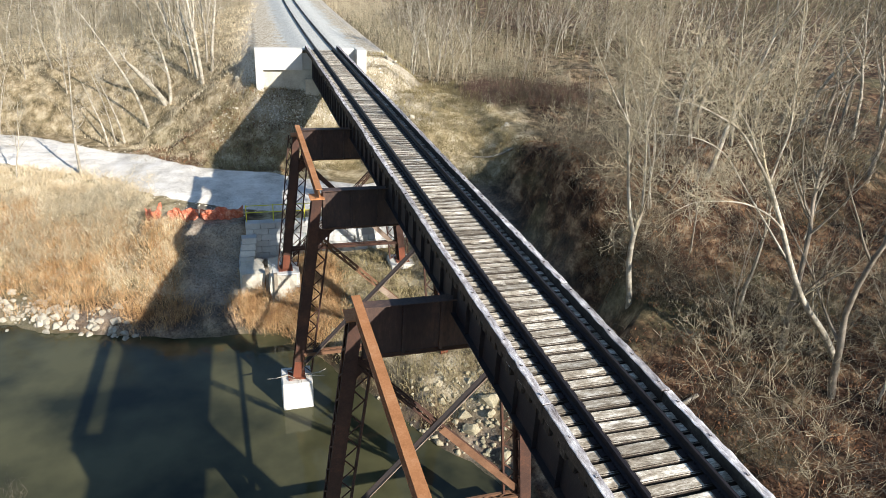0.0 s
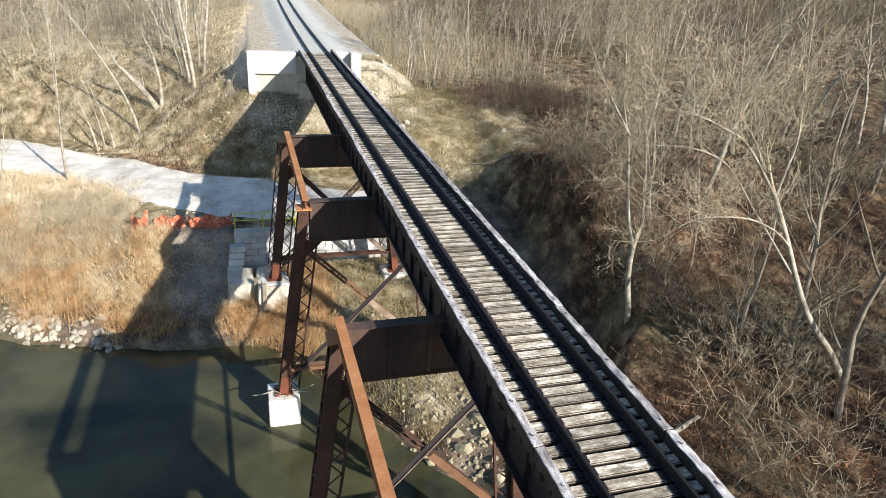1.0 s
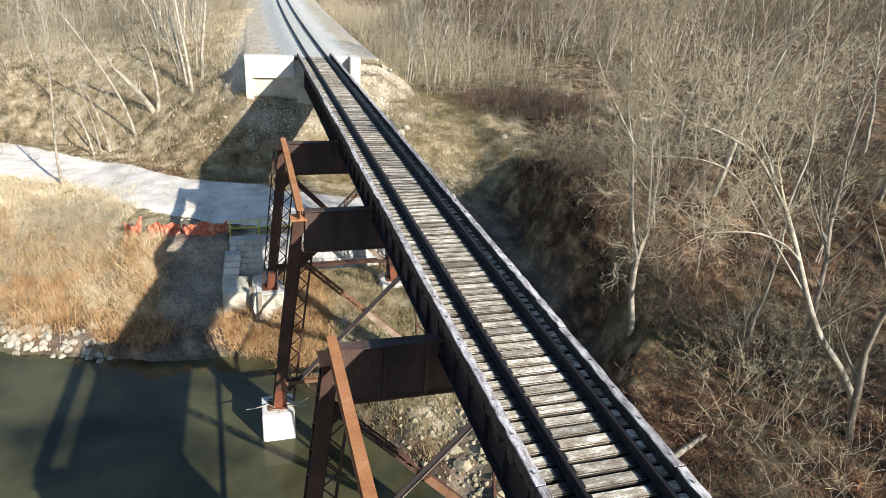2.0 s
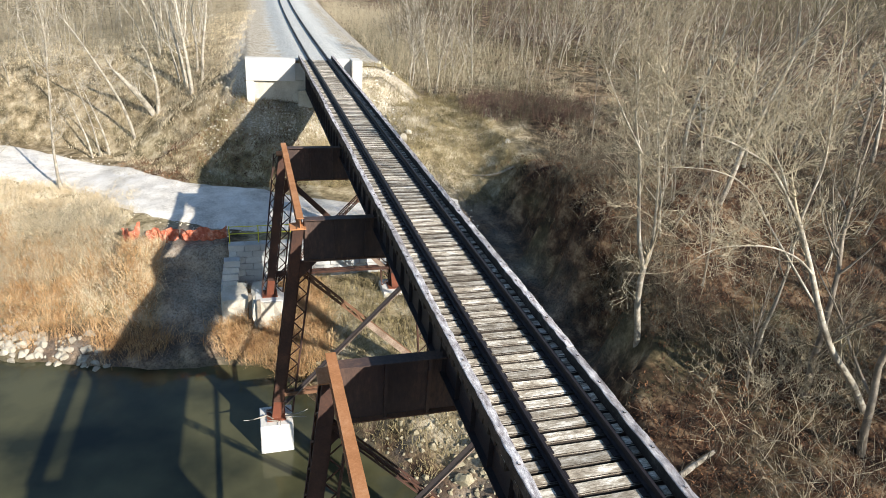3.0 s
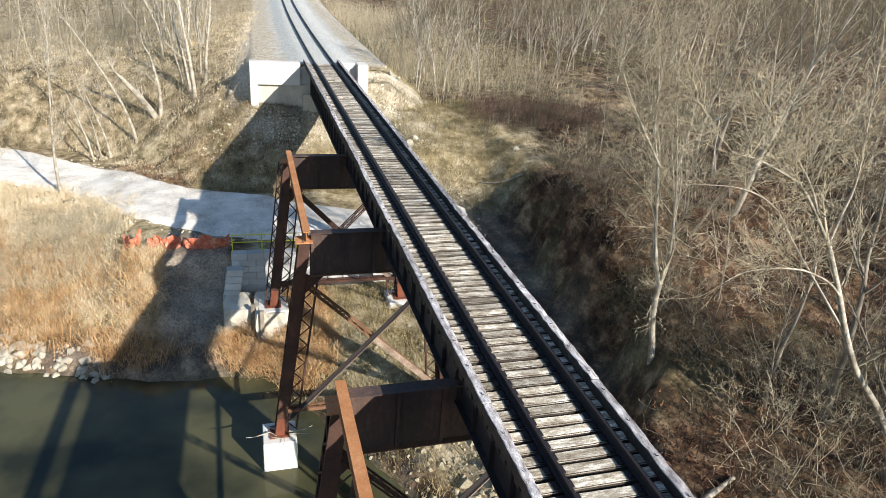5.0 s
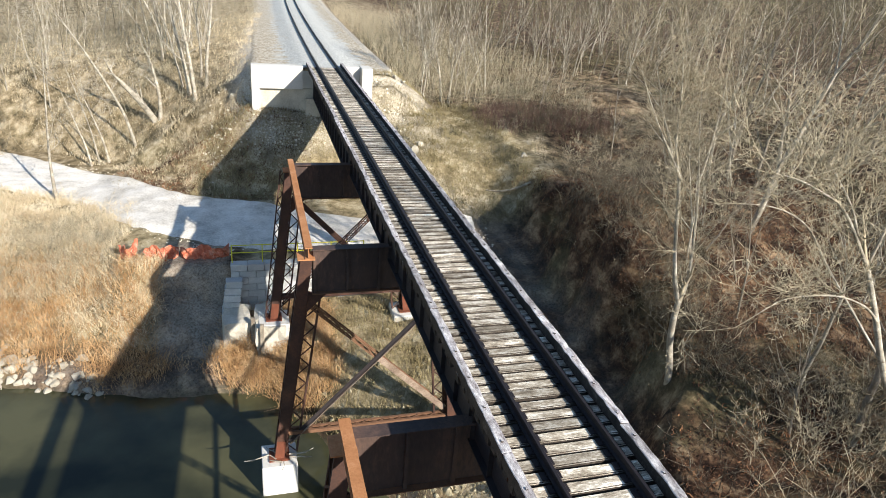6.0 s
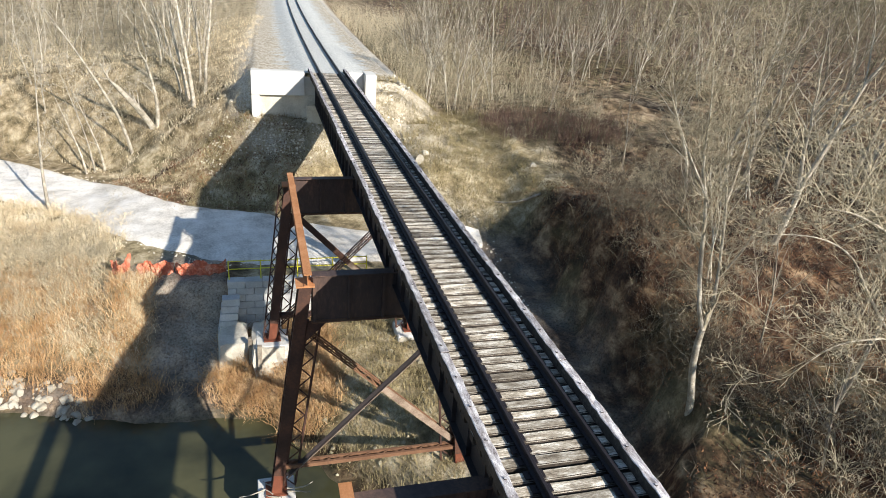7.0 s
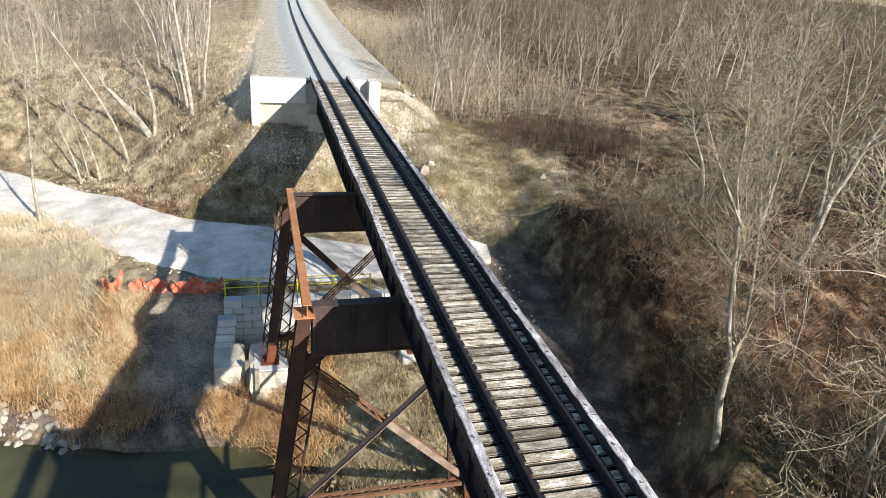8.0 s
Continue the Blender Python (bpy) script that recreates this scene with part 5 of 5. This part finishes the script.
def meadow(x, y):
    return (y > shore_y(x) + 0.7 + 0.5 * wobble(x, y, 0.8, 1)) & (y < 50.5 - 0.75 * (x + 13.5)) & (y < shore_y(x) + 18.5) & ~((x > -13.4) & (y > 42.0)) & ~((x > -11.2 + 0.5 * wobble(x, y, 0.9, 5)) & (y > 37.4)) & ~((y > 55.5) & (x > -21))


blades("straw_grass", spots(9000, -32, -7.4, 36, 57, lambda x, y: meadow(x, y) & (y > shore_y(x) + 4.5 + 2.5 * wobble(x, y, 0.6, 3)) & (wobble(x, y, 0.9, 5) + 0.6 * wobble(x, y, 2.3, 2) > -0.30)), STRAW, 0.6, "golden dry straw on the river bank", wide=0.013, flat=0.9, per=12)
blades("bank_weeds", spots(5200, -32, -7.4, 36, 50, lambda x, y: meadow(x, y) & (y < shore_y(x) + 8 + 2.5 * wobble(x, y, 0.6, 4)) & (wobble(x, y, 1.1, 8) > -0.3)), RUSTWEED, 0.95, "rusty brown weeds on the river bank", wide=0.010, seed=12, flat=0.8, per=10)
blades("bank_grass", spots(2400, -7, 4.5, 24, 40, lambda x, y: y > shore_y(x) + 0.8), OLIVE, 0.45, "dry grass on the bank under the bridge", wide=0.010, seed=2, per=9)
blades("pier_weeds", spots(1500, -7.6, -2.2, 32.5, 39.5, lambda x, y: y > shore_y(x) + 0.5), RUSTWEED, 0.95, "rusty brown weeds round the far column", wide=0.010, seed=13, flat=0.8, per=10)
blades("slope_grass", spots(7000, -14, 13, 42, 60, lambda x, y: (y > 50.5) & (np.abs(x + 2) < 8) | (x > 3.5) & (y > 44)), OLIVE, 0.42, "short dry grass on the slopes", wide=0.011, seed=3, flat=0.85, per=10)
blades("red_brush", spots(1700, 11, 26, 50, 61, lambda x, y: (x - 18) ** 2 / 40 + (y - 55.5) ** 2 / 12 < 1), REDBRUSH, 1.2, "reddish brown thicket of dead stems", wide=0.011, seed=4, flat=0.6, spread=0.4)
blades("wood_litter", spots(11000, 6.5, 34, 6, 46, lambda x, y: (x > 11.6) | (y < 23)), LEAF, 0.16, "fallen brown leaves and stems on the wood's floor", wide=0.032, seed=6, flat=1.0, spread=0.4, per=5)
blades("left_litter", spots(7600, -34, -3, 50, 104, lambda x, y: (y > 57.4 - 1.18 * (x + 13.8)) & (x < -6.6 + 0.05 * (y - 60) + 0.00022 * (y - 56) ** 2)), STRAW, 0.4, "pale dry weeds behind the road", wide=0.010, seed=7)

def patch(n, x0, x1, y0, y1, ok, lo=0.5, hi=1.2):
    p = np.c_[r.uniform(x0, x1, n), r.uniform(y0, y1, n), r.uniform(lo, hi, n)]
    return p[ok(p[:, 0], p[:, 1])]


thicket("wood_brush", patch(3400, 7.5, 40, 4, 47, lambda x, y: ((x > 12.6) | (y < 22)) & (wobble(x, y, 0.55, 9) > -0.25)), 2.9, 0.75, 0.34, 0.016, 6, WOODTWIG, "tangled dry brush on the wood's floor", 31, 0.45, droop=0.10, parts=6)
thicket("fallen_twigs", patch(1000, 12.5, 30, 8, 44, lambda x, y: wobble(x, y, 0.45, 3) > 0.0), 5.2, 1.0, 0.34, 0.014, 8, WOODPALE, "pale tangled fallen branches in the woods", 41, 0.42, droop=0.15, parts=9)
thicket("fallen_twigs", patch(48, 10.6, 15.5, 13.5, 19.5, lambda x, y: x > 0), 4.6, 1.1, 0.3, 0.015, 10, PALETWIG, "pale wiry fallen crown beside the bridge", 51, 0.42, droop=0.14, parts=9)
thicket("fallen_twigs", patch(60, 14.0, 18.5, 20, 25, lambda x, y: x > 0), 4.4, 1.1, 0.3, 0.015, 10, PALETWIG, "pale wiry fallen crown in the woods", 52, 0.42, droop=0.14, parts=9)
thicket("edge_brush", patch(1100, 10.8, 15, 24, 40, lambda x, y: x > 11.6), 2.6, 0.9, 0.4, 0.011, 6, TWIG, "dry brush hanging over the gully's edge", 32, 0.5, droop=0.18, parts=6)
thicket("clearing_brush", patch(4600, 7, 50, 47, 90, lambda x, y: ((y > 57.5) | (x > 14)) & ~((x > 21) & (x < 33) & (y > 52) & (y < 70) & (wobble(x, y, 0.5, 4) < 0.3))), 2.6, 0.45, 0.24, 0.013, 4, OLIVETWIG, "thin dry brush round the clearing", 33, 0.42, droop=0.04)
thicket("railside_brush", patch(5800, -42, -2, 58, 112, lambda x, y: (y > 62 - 0.42 * (x + 16)) & (x < -7.0 + 0.045 * (y - 60) + 0.00022 * (y - 56) ** 2 + 0.5 * wobble(x, y, 0.5, 3))), 3.4, 0.45, 0.25, 0.013, 5, PALETWIG, "pale thin brush behind the road", 34, 0.42, droop=0.04)
thicket("railside_brush", patch(4400, 6.5, 24, 58, 130, lambda x, y: (x > 6.6 + 0.00022 * (y - 56) ** 2 + 0.6 * wobble(x, y, 0.4, 2)) & (x < 24)), 3.2, 0.4, 0.24, 0.015, 4, PALETWIG, "pale thin brush beside the railway bank", 39, 0.4)
thicket("bank_brush", patch(1500, -26, -13.5, 40, 48, lambda x, y: (x + 18) ** 2 / 22 + (y - 44.5) ** 2 / 7 < 1), 2.0, 0.9, 0.36, 0.011, 7, PALETWIG, "grey dead brush on the river bank", 35, 0.5, droop=0.12, parts=5)
thicket("pier_brush", patch(260, -7, -3.5, 34.5, 39, lambda x, y: x > -8), 1.0, 0.7, 0.3, 0.009, 4, REDBRUSH, "rusty brown dead weeds round the far column", 36, 0.5)


def driftwood(x, y, z, seed, label):
    rnd = random.Random(seed)
    segs = []
    for _ in range(9):
        a = rnd.uniform(0, 6.28)
        p = np.array([x + rnd.uniform(-0.5, 0.5), y + rnd.uniform(-0.4, 0.4), z + rnd.uniform(0.03, 0.15)])
        d = np.array([math.cos(a), math.sin(a) * 0.6, rnd.uniform(-0.05, 0.12)])
        n, r0 = rnd.uniform(0.5, 1.5), rnd.uniform(0.02, 0.055)
        for k in range(4):
            q = p + d * n / 4
            segs.append((*p, *q, r0 * (1 - 0.18 * k), r0 * (1 - 0.18 * (k + 1))))
            p, d = q, d + np.array([rnd.gauss(0, 0.15), rnd.gauss(0, 0.15), rnd.gauss(0, 0.06)])
    tagged(new("driftwood", tube_mesh("driftwood", segs, PALEBARK, 6)), label, "driftwood", kind="stuff")


foot = heads[3](-1, FEET[3])
driftwood(foot.x, foot.y - 0.2, FEET[3] - 0.04, 3, "pale driftwood caught on the concrete footing")


def log(points, r0, r1, label):
    P = np.array(points, float)
    for _ in range(2):
        Q = np.empty((len(P) * 2 - 1, 3))
        Q[::2], Q[1::2] = P, (P[:-1] + P[1:]) / 2
        Q[1:-1] = (Q[:-2] + 2 * Q[1:-1] + Q[2:]) / 4
        P = Q
    rad = np.linspace(r0, r1, len(P))
    tagged(new("fallen_log", tube_mesh("fallen_log", [(*P[i], *P[i + 1], rad[i], rad[i + 1]) for i in range(len(P) - 1)], PALEBARK, 8)), label, "log", "fallen logs")


def lying(x0, y0, x1, y1, r0, label, rise=0.0):
    pts = [(x0 + (x1 - x0) * k / 3, y0 + (y1 - y0) * k / 3, float(height(x0 + (x1 - x0) * k / 3, y0 + (y1 - y0) * k / 3)) + r0 * 0.8 + rise * k / 3) for k in range(4)]
    log(pts, r0, r0 * 0.6, label)


lying(8.0, 17.5, 10.3, 18.5, 0.13, "pale broken log lying in the leaves")
lying(12.5, 45.2, 9.8, 46.6, 0.09, "thin fallen trunk on the grassy slope")
thicket("near_bank_brush", patch(160, -24, -16.5, 19, 24.5, lambda x, y: x > -30), 1.6, 0.8, 0.3, 0.011, 6, TWIG, "dry brush on the near river bank", 37, 0.5)
thicket("gully_brush", patch(420, 3, 12, 26, 46, lambda x, y: x > 3.4), 0.8, 0.7, 0.3, 0.008, 3, TWIG, "sparse dry weeds in the shaded gully", 38, 0.5)

thicket("slope_brush", patch(700, -16, -3, 50, 61, lambda x, y: (y > 52 - 0.6 * (x + 12)) & (wobble(x, y, 0.7, 4) > -0.1)), 1.0, 0.8, 0.35, 0.009, 5, PALETWIG, "dry weeds on the slope below the abutment", 42, 0.5, droop=0.1)
blades("slope_litter", spots(2600, -16, -2, 50.5, 60, lambda x, y: (y > 52 - 0.6 * (x + 12)) & (wobble(x, y, 0.9, 2) > -0.3)), LEAF, 0.2, "brown leaves and dead stems on the slope", wide=0.028, seed=16, flat=1.0, spread=0.4, per=5)
thicket("meadow_stalks", patch(2600, -30, -9.5, 36, 56, lambda x, y: meadow(x, y) & (y > shore_y(x) + 2) & (wobble(x, y, 0.7, 6) > -0.25)), 1.3, 0.9, 0.4, 0.011, 5, STRAW, "pale bent dead stalks on the river bank", 43, 0.5, droop=0.14)
